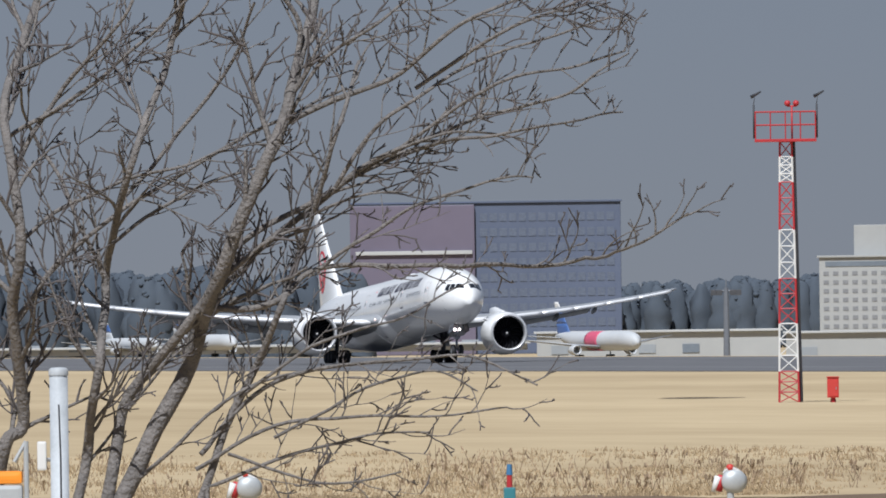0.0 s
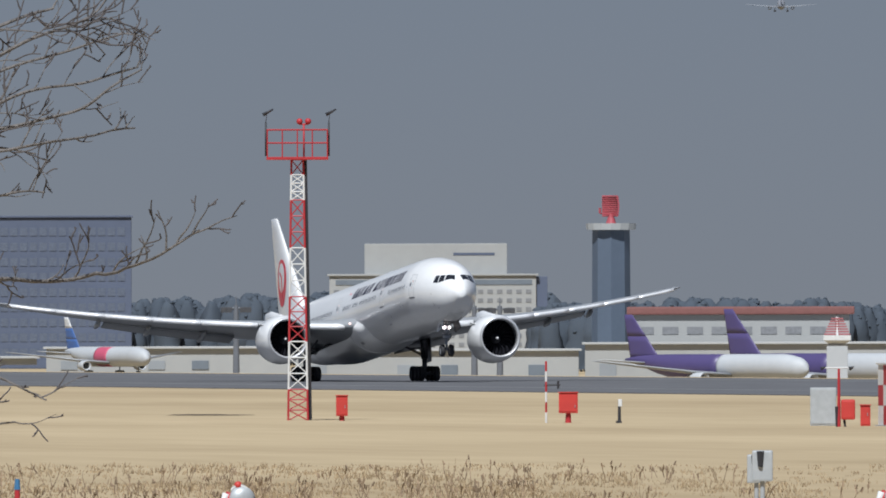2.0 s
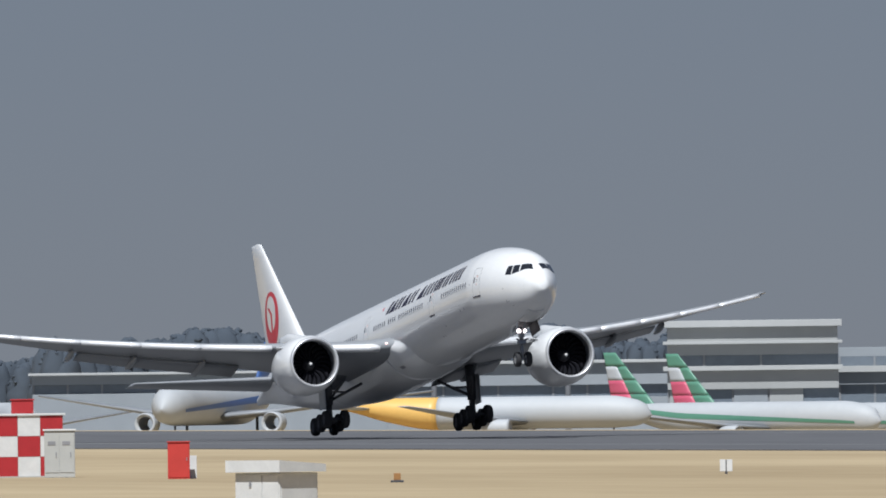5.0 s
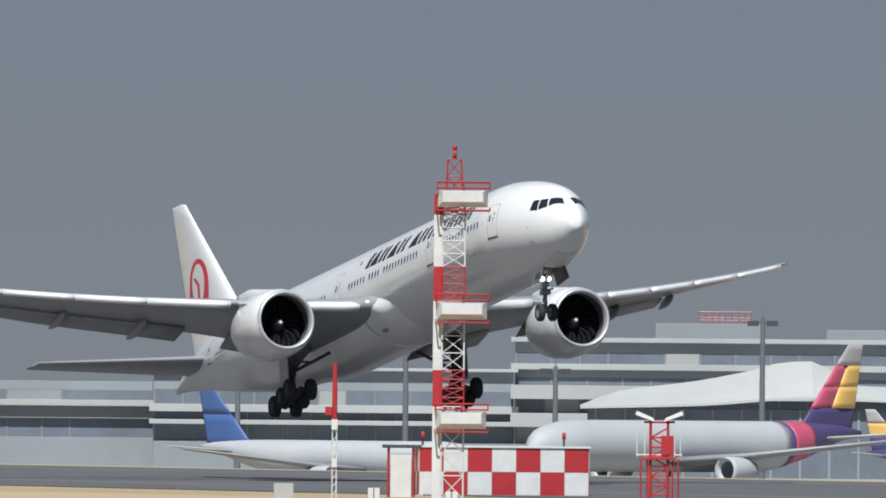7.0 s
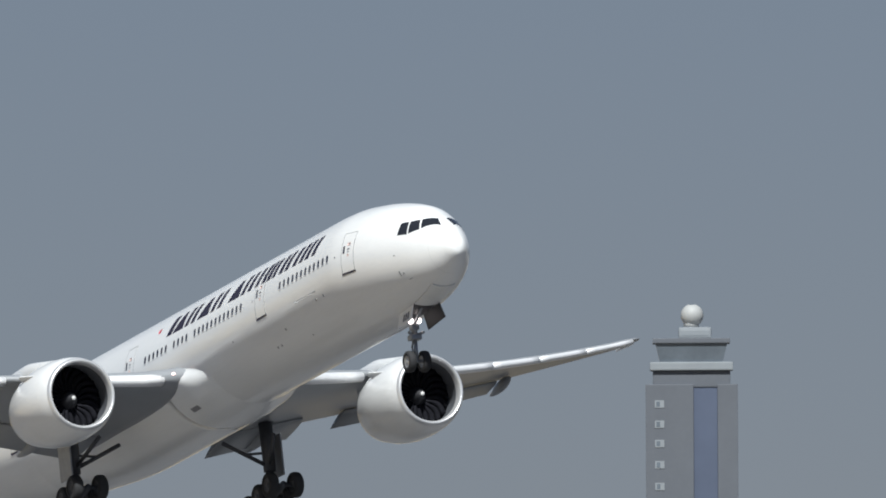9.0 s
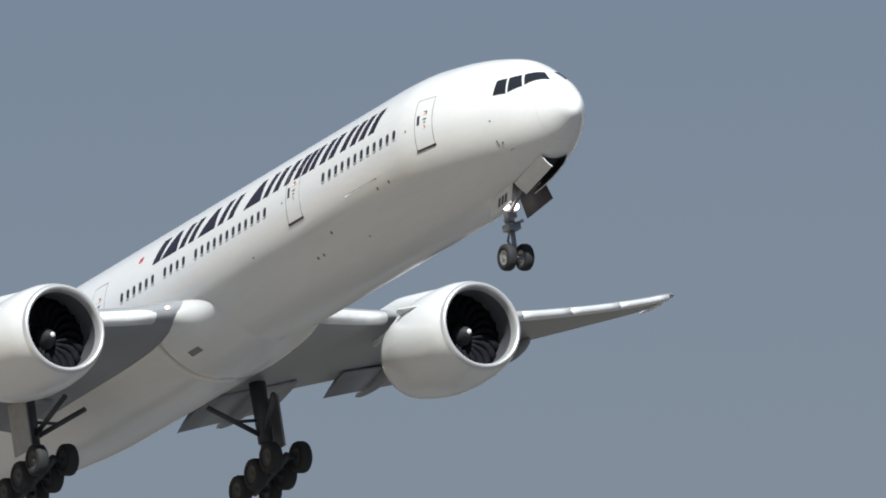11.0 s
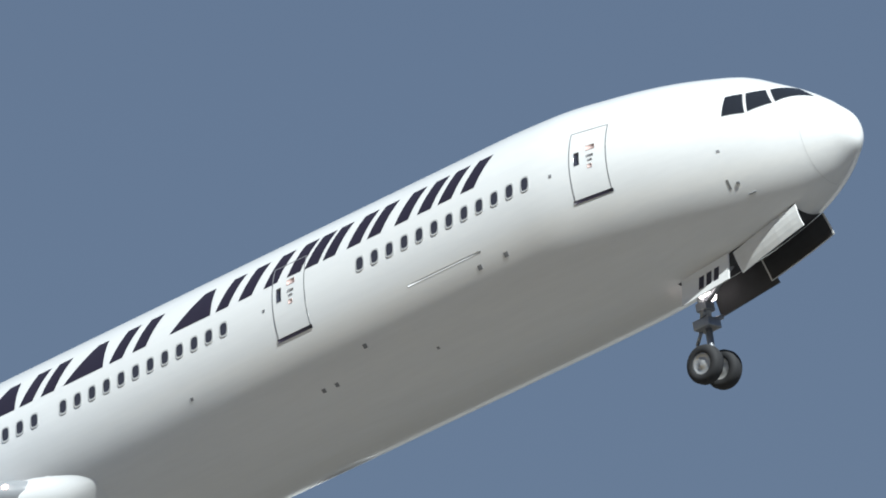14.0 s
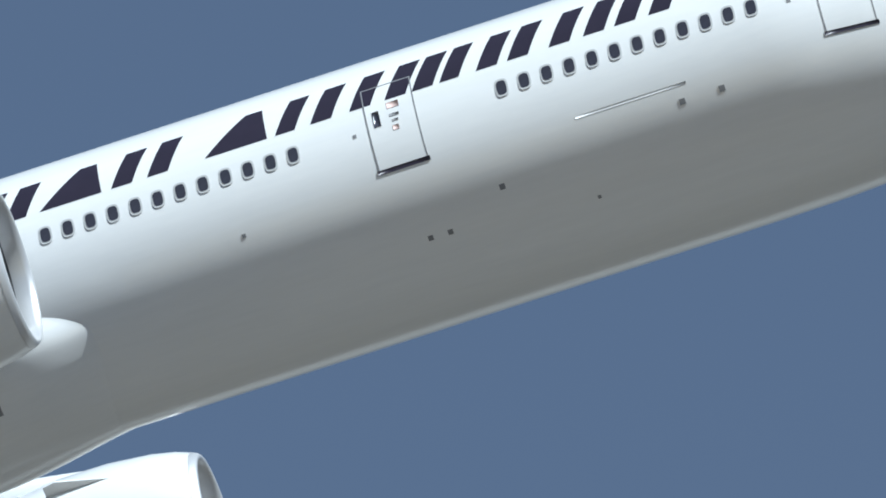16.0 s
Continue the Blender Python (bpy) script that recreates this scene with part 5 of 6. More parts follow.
# ---- buildings ----
# wall and glazing colours are greyed and flattened, painting in distance haze
CREAM = mat("hazed_cream_render", (0.33, 0.335, 0.33), 0.85, vary=0.08, scale=0.05)
PALE = mat("pale_cladding", (0.25, 0.27, 0.29), 0.7, vary=0.1, scale=0.05)
ROOFW = mat("white_roof_sheet", (0.40, 0.405, 0.40), 0.6, vary=0.1, scale=0.05)
GLZ = mat("dark_glazing", (0.15, 0.175, 0.205), 0.25, vary=0.2, scale=0.1)
SLATE = mat("blue_grey_cladding", (0.085, 0.105, 0.16), 0.6, vary=0.12, scale=0.03)
MAUVE = mat("mauve_grey_cladding", (0.125, 0.108, 0.15), 0.65, vary=0.12, scale=0.03)
BROWN = mat("red_brown_roof", (0.20, 0.085, 0.075), 0.8)
TOWERG = mat("tower_slate", (0.085, 0.11, 0.15), 0.6, vary=0.1, scale=0.1)
GLASSW = mat("hazed_hotel_window", (0.21, 0.215, 0.225), 0.3, vary=0.2)


def deg(distance, angle):
    return distance * math.tan(radians(angle))


def block(m, name, x0, x1, y0, y1, z0, z1, material, bevel=0.15, label=""):
    bm = bmesh.new()
    box(bm, x0, x1, y0, y1, z0, z1, bevel=bevel)
    return part(name, bm, material, m, label)


def far(name, b0, b1, distance, label, category="building"):
    """A building between two bearings: its site, its width and the height of its foot."""
    x, y, _ = toward(b0, distance)
    m = site(name, b0, distance, label, category)
    return m, distance * math.tan(radians(b1 - b0)), ground_height(y)


def top_at(distance, el, foot):
    return 5 + deg(distance, el) - foot


# window tone brought close to the wall's, as haze would flatten it
OFFW = mat("hazed_office_window", (0.105, 0.125, 0.17), 0.4, vary=0.2)
# dark office block
D = 4300
m, w, foot = far("office_block", -77.925, -77.055, D, "large dark blue-grey block with a mauve wing and a pale ledge")
h = top_at(D, 0.352, foot)
block(m, "wall", w * 0.46, w, 0, 30, 0, h, SLATE, 0.3)
block(m, "mauve_wing", 0, w * 0.46, -1.5, 28, 0, h - 0.3, MAUVE, 0.3, "mauve-grey wing")
block(m, "ledge", w * 0.02, w * 0.45, -2.2, -1.5, h * 0.665, h * 0.69, ROOFW, 0.1, "pale ledge")
block(m, "parapet", -0.3, w + 0.3, -0.5, 30.5, h, h + 0.5, SLATE, 0.1)
for r in range(9):
    for c in range(14):
        x0 = w * 0.48 + c * w * 0.036
        block(m, "window", x0, x0 + w * 0.027, -0.12, 0.05, h * (0.08 + 0.1 * r), h * (0.08 + 0.1 * r) + h * 0.055, OFFW, 0.0)
# hotel
D = 4500
m, w, foot = far("hotel", -76.42, -75.756, D, "cream hotel with rows of small windows and a roof block")
h = top_at(D, 0.162, foot)
block(m, "wall", 0, w, 0, 18, 0, h, CREAM, 0.2)
block(m, "roof_block", w * 0.17, w * 0.86, 3, 15, h, top_at(D, 0.266, foot), CREAM, 0.2, "plain cream roof block")
block(m, "sign", w * 0.60, w * 0.80, 2.9, 3.0, top_at(D, 0.228, foot), top_at(D, 0.236, foot), SLATE, 0.0, "faint dark sign bar")
block(m, "top_band", w * 0.03, w * 0.98, -0.15, 0.05, h * 0.90, h * 0.955, GLZ, 0.0)
block(m, "eave", -0.6, w + 0.6, -0.6, 18.6, h, h + 0.5, CREAM, 0.1)
for r in range(7):
    for c in range(21):
        x0 = w * (0.02 + 0.0465 * c)
        z0 = h * (0.80 - 0.098 * r)
        block(m, "window", x0, x0 + w * 0.026, -0.1, 0.05, z0, z0 + h * 0.045, GLASSW, 0.0)
block(m, "stair_tower", w * 1.0, w * 1.055, 1, 12, 0, h * 0.99, SLATE, 0.1)
# approach radar tower
D = 3000
m, w, foot = far("radar_tower", -75.575, -75.455, D, "dark slate tower with a pale collar and a red radar frame", "tower")
zt = top_at(D, 0.312, foot)
bm = bmesh.new()
rod(bm, (w / 2, 3.5, 0), (w / 2, 3.5, zt), 3.35, 3.15, 8)
part("shaft", bm, TOWERG, m)
bm = bmesh.new()
rod(bm, (w / 2, 3.5, zt - 0.2), (w / 2, 3.5, zt + 0.9), 4.1, 4.25, 16)
part("collar", bm, ROOFW, m, "pale collar")
# red dulled in the colour itself to imitate distance haze
REDHAZE = paint("haze_dulled_red", (0.36, 0.07, 0.085))
bm = bmesh.new()
rod(bm, (w / 2, 3.5, zt + 0.9), (w / 2, 3.5, zt + 1.9), 0.9, 0.6, 12)
part("pedestal", bm, REDHAZE, m)
# curved reflector with its feed arm, on the turning head
bm = bmesh.new()
rod(bm, (0, 0, 1.9), (0, 0, 2.5), 0.5, 0.4, 10)
for k in range(10):
    z = 2.2 + 0.36 * k
    half = 2.35 + 0.25 * math.sin(math.pi * k / 9)
    back = 0.5 - 0.9 * (k / 9 - 0.5) ** 2
    for j in range(12):
        xa, xb = half * (j / 6 - 1), half * ((j + 1) / 6 - 1)
        rod(bm, (xa, back - 0.09 * xa * xa, z), (xb, back - 0.09 * xb * xb, z), 0.185, 0.185, 6)
for k in range(9):
    x = 2.3 * (k / 4 - 1)
    rod(bm, (x, 0.45 - 0.09 * x * x, 2.2), (x, 0.45 - 0.09 * x * x, 5.45), 0.09, 0.09, 6)
rod(bm, (0, 0, 2.3), (0, -2.2, 2.6), 0.14, 0.12, 6)
rod(bm, (0, -2.2, 2.6), (0, -2.2, 3.5), 0.2, 0.2, 8)
radar = part("radar_aerial", bm, REDHAZE, m, "turning red radar reflector", False, pose(w / 2, 3.5, zt))
RADAR_AT = (w / 2, 3.5, zt)
# control tower
D = 3900
m, w, foot = far("control_tower", -64.063, -63.767, D, "tall grey control tower with a glazed cab and a white radome", "tower")
zz = lambda el: top_at(D, el, foot)
TOWERP = mat("grey_tower_panels", (0.115, 0.125, 0.145), 0.7, vary=0.08, scale=0.1)
block(m, "left_shaft", 0, w * 0.52, 0, 14, 0, zz(0.94), TOWERP, 0.2)
block(m, "right_shaft", w * 0.78, w, 0, 14, 0, zz(0.94), TOWERP, 0.2)
block(m, "core", w * 0.52, w * 0.78, 1.2, 13, 0, zz(0.985), SLATE, 0.2, "dark blue-grey core")
block(m, "neck", w * 0.08, w * 0.92, 1, 13, zz(0.93), zz(0.985), TOWERP, 0.3)
block(m, "gallery", w * 0.05, w * 0.95, 0.2, 13.8, zz(0.985), zz(1.012), PALE, 0.3)
bm = bmesh.new()
loft(bm, [[(x, y, zz(1.012)) for x, y in ((w * 0.16, 1), (w * 0.84, 1), (w * 0.84, 13), (w * 0.16, 13))], [(x, y, zz(1.072)) for x, y in ((w * 0.11, 0), (w * 0.89, 0), (w * 0.89, 14), (w * 0.11, 14))]])
part("cab_glazing", bm, GLZ, m, "dark sloping cab windows")
block(m, "cab_roof", w * 0.08, w * 0.92, -0.4, 14.4, zz(1.072), zz(1.088), TOWERP, 0.2)
block(m, "drum", w * 0.36, w * 0.72, 4, 10, zz(1.088), zz(1.125), PALE, 0.8)
bm = bmesh.new()
rod(bm, (w * 0.5, 7, zz(1.12)), (w * 0.5, 7, zz(1.15)), 1.6, 1.8, 16)
revolve_at(bm, w * 0.51, 7, zz(1.163), deg(D, 0.037), 24)
part("radome", bm, ROOFW, m, "white radome", True)
for el in (0.865, 0.80, 0.738, 0.67, 0.60):
    block(m, "window", w * 0.10, w * 0.20, -0.1, 0.05, zz(el), zz(el + 0.024), PALE, 0.0)
    block(m, "window", w * 0.115, w * 0.155, -0.15, 0.0, zz(el + 0.004), zz(el + 0.02), GLZ, 0.0)

# low cream cargo sheds
D = 2450
for b0, b1, el in ((-79.3, -77.36, -0.10), (-77.33, -76.55, -0.07), (-76.53, -75.62, -0.08), (-75.6, -74.6, -0.06)):
    m, w, foot = far("cargo_shed", b0, b1, D, "long low cream cargo shed with dark loading doors")
    h = top_at(D, el, foot)
    block(m, "wall", 0, w, 0, 25, 0, h, CREAM, 0.1)
    block(m, "roof", -0.4, w + 0.4, -0.6, 25.6, h, h + 0.3, ROOFW, 0.05)
    for k in range(int(w / 6)):
        if k % 3 != 1:
            block(m, "loading_door", 2 + 6 * k, 4.3 + 6 * k, -0.12, 0.05, 1.5, h * 0.62, GLZ if k % 2 else PALE, 0.0)
D = 2900
m, w, foot = far("offices", -75.45, -74.75, D, "beige two-storey offices with a red-brown roof")
h = top_at(D, 0.035, foot)
block(m, "wall", 0, w, 0, 14, 0, h, CREAM, 0.1)
block(m, "roof", -0.8, w + 0.8, -0.8, 14.8, h, h + 1.3, BROWN, 0.3, "red-brown roof")
for r in range(3):
    for k in range(int(w / 4)):
        block(m, "window", 1 + 4 * k, 3.6 + 4 * k, -0.1, 0.05, h * (0.25 + 0.24 * r), h * (0.25 + 0.24 * r) + 1.2, GLASSW, 0.0)


# terminal, in stepped storeys with white roofs and dark glazing
def terminal(b0, b1, distance, storeys, label):
    m, w, foot = far("terminal_building", b0, b1, distance, label)
    z = 0
    for i, (el, kind, back) in enumerate(storeys):
        z1 = top_at(distance, el, foot)
        material = {"g": GLZ, "p": PALE, "r": ROOFW, "c": CREAM}[kind]
        block(m, {"g": "glazed_storey", "p": "clad_storey", "r": "roof", "c": "wall"}[kind], -0.6 if kind == "r" else 0, w + (0.6 if kind == "r" else 0), back - (1.2 if kind == "r" else 0), back + 30, z, z1, material, 0.08)
        if kind == "g":
            rr = random.Random(int(w * 10) + i)
            x = 0.0
            while x < w - 9:
                step = rr.choice((4.0, 5.0, 5.0, 8.0))
                block(m, "mullion", x, x + 0.3, back - 0.12, back, z, z1, GLASSW, 0.0)
                if rr.random() < 0.13:
                    block(m, "solid_bay", x + 0.3, x + step, back - 0.35, back, z, z1, rr.choice((PALE, CREAM)), 0.0)
                x += step
        z = z1
    return m


terminal(-74.34, -73.2, 2600, [(-0.06, "p", 0), (-0.03, "g", 1), (0.0, "p", 0), (0.008, "r", 0)], "white hangar and low terminal wing behind parked jets")
terminal(-73.2, -72.3, 2600, [(-0.09, "p", 0), (-0.05, "g", 1), (0.02, "p", 0), (0.03, "r", 0)], "low pale terminal wing with a dark window band")
terminal(-72.3, -71.75, 2500, [(-0.12, "p", 0), (-0.07, "g", 2), (-0.01, "c", 1), (0.005, "r", 1), (0.04, "g", 6), (0.075, "c", 5), (0.085, "r", 5), (0.13, "c", 12), (0.152, "r", 12)], "stepped cream terminal with several balconied storeys")
terminal(-71.75, -70.76, 2550, [(-0.12, "p", 0), (-0.06, "g", 2), (-0.02, "p", 1), (0.0, "r", 1), (0.03, "g", 8), (0.06, "p", 8)], "pale terminal with dark glazed bands")
terminal(-70.76, -69.6, 2500, [(-0.13, "p", 0), (-0.075, "g", 2), (-0.06, "r", 1), (-0.035, "g", 6), (-0.01, "r", 5), (0.035, "g", 9), (0.10, "p", 9), (0.11, "r", 9)], "long terminal with white roofs over dark glazing")
terminal(-69.6, -68.3, 2500, [(-0.13, "p", 0), (-0.075, "g", 2), (-0.03, "r", 0), (0.015, "g", 6), (0.06, "r", 4), (0.085, "g", 12), (0.11, "p", 12), (0.13, "r", 12), (0.165, "g", 20), (0.2, "p", 20), (0.215, "r", 20)], "terminal concourse with broad white stepped roofs")
terminal(-68.3, -66.2, 2500, [(-0.10, "p", 0), (0.03, "g", 2), (0.06, "p", 1), (0.11, "r", 0), (0.125, "g", 10), (0.15, "r", 9)], "terminal concourse with a wide white roof above dark glazing")
terminal(-66.2, -64.6, 2550, [(-0.10, "p", 0), (0.03, "g", 2), (0.06, "p", 1), (0.10, "r", 0)], "far end of the terminal concourse")
# broad white roof sweeping down to one side, in front of the concourse
D = 2440
m, w, foot = far("swept_roof_pier", -69.39, -66.9, D, "pier with a broad white roof sweeping down to one end")
crest = curve_at([0, 0.05, 0.15, 0.226, 0.264, 0.31, 0.345, 0.40, 1.0], [-0.002, 0.044, 0.078, 0.116, 0.142, 0.145, 0.07, 0.064, 0.07])
eaves = curve_at([0, 0.15, 0.3, 0.4, 1.0], [-0.006, 0.005, 0.03, 0.022, 0.022])
bm = bmesh.new()
rings = []
for u in np.linspace(0, 1, 41):
    za, zb = top_at(D, eaves(u), foot), top_at(D, crest(u), foot)
    rings.append([(u * w, 0, za - 0.35), (u * w, 0, za), (u * w, 16, zb), (u * w, 34, zb - 0.4), (u * w, 34, za - 0.35)])
loft(bm, rings)
part("roof", bm, mat("white_membrane_roof", (0.48, 0.48, 0.47), 0.6, vary=0.08, scale=0.05), m, "white sheet roof")
block(m, "glazed_wall", 1, w - 1, 2, 30, 0, top_at(D, -0.014, foot), GLZ, 0.0)
for k in range(int(w / 4)):
    block(m, "mullion", 2 + 4 * k, 2.3 + 4 * k, 1.85, 2.0, 0, top_at(D, -0.014, foot), PALE, 0.0)
D = 2620
m, w, foot = far("rooftop_block", -69.15, -68.8, D, "pale rooftop plant block with red railings above the terminal")
block(m, "wall", 0, w, 0, 12, 0, top_at(D, 0.262, foot), PALE, 0.1)
bm = bmesh.new()
zr0, zr1 = top_at(D, 0.262, foot), top_at(D, 0.30, foot)
for k in range(9):
    rod(bm, (w * (0.4 + 0.06 * k), 2, zr0), (w * (0.4 + 0.06 * k), 2, zr1), 0.09, 0.09, 5)
for zz2 in (zr0 + 0.5, (zr0 + zr1) / 2, zr1):
    rod(bm, (w * 0.4, 2, zz2), (w * 0.88, 2, zz2), 0.08, 0.08, 5)
part("railing", bm, paint("dull_red_railing", (0.33, 0.09, 0.10)), m, "red tube railing")
m, w, foot = far("plant_building", -68.6, -67.74, D, "white plant building with dark window strips and a white dome")
h = top_at(D, 0.245, foot)
block(m, "wall", 0, w, 0, 20, 0, h, PALE, 0.1)
block(m, "upper_wall", w * 0.42, w, 1, 19, h, top_at(D, 0.285, foot), PALE, 0.1)
block(m, "window_strip", w * 0.30, w * 0.67, -0.15, 0.05, top_at(D, 0.125, foot), top_at(D, 0.16, foot), GLZ, 0.0)
block(m, "window_strip", w * 0.56, w * 0.70, 0.85, 1.05, top_at(D, 0.225, foot), top_at(D, 0.243, foot), GLZ, 0.0)
for k in range(4):
    block(m, "window", w * (0.02 + 0.06 * k), w * (0.05 + 0.06 * k), -0.12, 0.05, top_at(D, 0.16, foot), top_at(D, 0.18, foot), GLZ, 0.0)
bm = bmesh.new()
rings = [[(w * 0.63 + r * math.cos(a), 8 + r * math.sin(a), top_at(D, 0.285, foot) + z) for a in [2 * math.pi * k / 28 for k in range(28)]] for r, z in ((3.2, 0), (3.05, 0.9), (2.5, 1.75), (1.5, 2.4), (0.3, 2.65))]
loft(bm, rings)
part("dome", bm, ROOFW, m, "white dome", True)
m, w, foot = far("low_block", -67.46, -66.9, D, "low pale rooftop building with a window strip")
block(m, "wall", 0, w, 0, 20, 0, top_at(D, 0.245, foot), PALE, 0.1)
block(m, "end_wall", w * 0.75, w, -1, 20, 0, top_at(D, 0.262, foot), CREAM, 0.1)
block(m, "window_strip", w * 0.05, w * 0.7, -0.15, 0.05, top_at(D, 0.20, foot), top_at(D, 0.222, foot), GLZ, 0.0)


# apron floodlight masts
def light_mast(bearing, el, distance=2150, label="tall grey apron floodlight mast with a lamp head"):
    m = site("floodlight_mast", bearing, distance, label, "lamp post", "apron floodlight masts")
    foot = m.matrix_basis.translation.z
    h = top_at(distance, el, foot)
    bm = bmesh.new()
    rod(bm, (0, 0, 0), (0, 0, h), 0.42, 0.28, 10)
    part("pole", bm, MASTG, m)
    bm = bmesh.new()
    rod(bm, (-1.6, 0, h - 0.4), (1.6, 0, h - 0.4), 0.15, 0.15, 8)
    rod(bm, (0, 0, h), (0, 0, h + 1.0), 0.08, 0.05, 6)
    part("crossbar", bm, MASTG, m)
    for x in (-1.5, -0.8, 0.8, 1.5):
        bm = bmesh.new()
        box(bm, x - 0.35, x + 0.35, -0.5, 0.2, h - 0.9, h - 0.25, bevel=0.06)
        part("lamp_head", bm, DARKGEAR, m)
    return m


MASTG = mat("mast_grey", (0.13, 0.14, 0.16), 0.6)
for b, el in ((-75.955, 0.065), (-75.873, 0.065), (-76.72, 0.07), (-73.05, 0.08), (-72.62, 0.04), (-70.49, 0.12), (-69.951, 0.235), (-69.47, 0.12), (-68.806, 0.28), (-68.196, 0.29), (-67.862, 0.30), (-67.743, 0.255), (-67.477, 0.30), (-66.971, 0.282), (-66.724, 0.328), (-66.338, 0.295), (-66.011, 0.34), (-65.639, 0.37), (-65.5, 0.33)):
    light_mast(b, el)
m = site("pipe_stack", -66.40, 1900, "grey pipe stack with a horizontal arm near the apron", "pipe")
f = m.matrix_basis.translation.z
h = top_at(1900, 0.145, f)
bm = bmesh.new()
rod(bm, (0, 0, 0), (0, 0, h), 0.9, 0.9, 16)
part("pipe", bm, MASTG, m)
bm = bmesh.new()
rod(bm, (-0.5, 0, h - 0.2), (-6, 0, h - 0.1), 0.3, 0.25, 10)
part("arm", bm, MASTG, m)

# ---- distant woods ----
rng = random.Random(11)
# distance haze is put into the foliage colour as a blue-grey tint
FOL = mat("haze_tinted_evergreen_foliage", (0.056, 0.070, 0.090), 0.95, vary=0.05, scale=0.05, island=True)


def woods(b0, b1, d0, d1, el, spread, seed):
    r = random.Random(seed)
    bm = bmesh.new()
    n = int((b1 - b0) / 360 * 2 * math.pi * d0 / 0.55)
    for i in range(n):
        b, d = r.uniform(b0, b1), r.uniform(d0, d1)
        x, y, _ = toward(b, d)
        foot = ground_height(y)
        h = max(5.0, top_at(d, el + spread * noise.noise(Vector((b * 6, 0.3 * seed, 0))) + r.uniform(-0.35, 0.1) * spread, foot))
        cr = r.uniform(0.16, 0.26) * h
        rod(bm, (x, y, foot), (x, y, foot + h * 0.5), 0.25, 0.15, 5, False)
        # lumpy crown, with boughs that break its outline
        ph = r.uniform(0, 50)
        rings = []
        for t in (0.04, 0.15, 0.27, 0.39, 0.5, 0.61, 0.71, 0.8, 0.88, 0.94, 0.985):
            ring = []
            for q in range(12):
                a = 2 * math.pi * q / 12
                lump = noise.noise(Vector((1.6 * math.cos(a) + ph, 1.6 * math.sin(a), 4 * t))) + 0.6 * noise.noise(Vector((4 * math.cos(a) + ph, 4 * math.sin(a), 11 * t)))
                rr = cr * (1.01 - t ** 3.2) ** 0.55 * (1 + 0.38 * lump)
                ring.append((x + rr * math.cos(a), y + rr * math.sin(a), foot + h * (t + 0.03 * noise.noise(Vector((ph, 3 * a, t))))))
            rings.append(ring)
        vr = [[bm.verts.new(p) for p in q] for q in rings]
        for lo, hi in zip(vr, vr[1:]):
            for q in range(12):
                bm.faces.new((lo[q], lo[(q + 1) % 12], hi[(q + 1) % 12], hi[q]))
        bm.faces.new(vr[-1])
        for j in range(9):
            t = r.uniform(0.6, 1.0)
            rr = cr * (1.01 - t ** 3.2) ** 0.55 * 0.95
            a = r.uniform(0, 2 * math.pi)
            c = Vector((x + rr * math.cos(a), y + rr * math.sin(a), foot + h * t))
            sz = r.uniform(0.10, 0.22) * cr
            ring = [bm.verts.new(c + Vector((math.cos(q) * sz, math.sin(q) * sz, 0))) for q in (0, 1.26, 2.51, 3.77, 5.03)]
            tip, low = bm.verts.new(c + Vector((0, 0, sz * r.uniform(0.5, 0.8)))), bm.verts.new(c - Vector((0, 0, sz)))
            for q in range(5):
                bm.faces.new((ring[q], ring[(q + 1) % 5], tip))
                bm.faces.new((ring[(q + 1) % 5], ring[q], low))
    tagged(part("woods", bm, FOL, smooth=True), "distant evergreen woods with haze painted into their blue-grey foliage", "woods", kind="stuff")


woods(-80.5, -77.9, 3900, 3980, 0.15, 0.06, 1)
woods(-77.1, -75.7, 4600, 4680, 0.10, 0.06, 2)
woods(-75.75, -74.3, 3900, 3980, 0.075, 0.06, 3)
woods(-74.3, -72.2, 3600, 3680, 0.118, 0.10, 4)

# ---- another airliner far off in the sky ----
sky_jet = thing("distant_airliner", 0, 0, 0, "tiny climbing airliner far away, its paint greyed to imitate haze", "airplane")
# even grey close to the sky's tone, painted in place of haze
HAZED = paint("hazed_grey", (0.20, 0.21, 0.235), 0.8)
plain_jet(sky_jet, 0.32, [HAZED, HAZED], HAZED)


# ---- bare trees and fence post close to the spotters ----
NEAR = 70.0
NB = -77.627
PX = NEAR / 31569


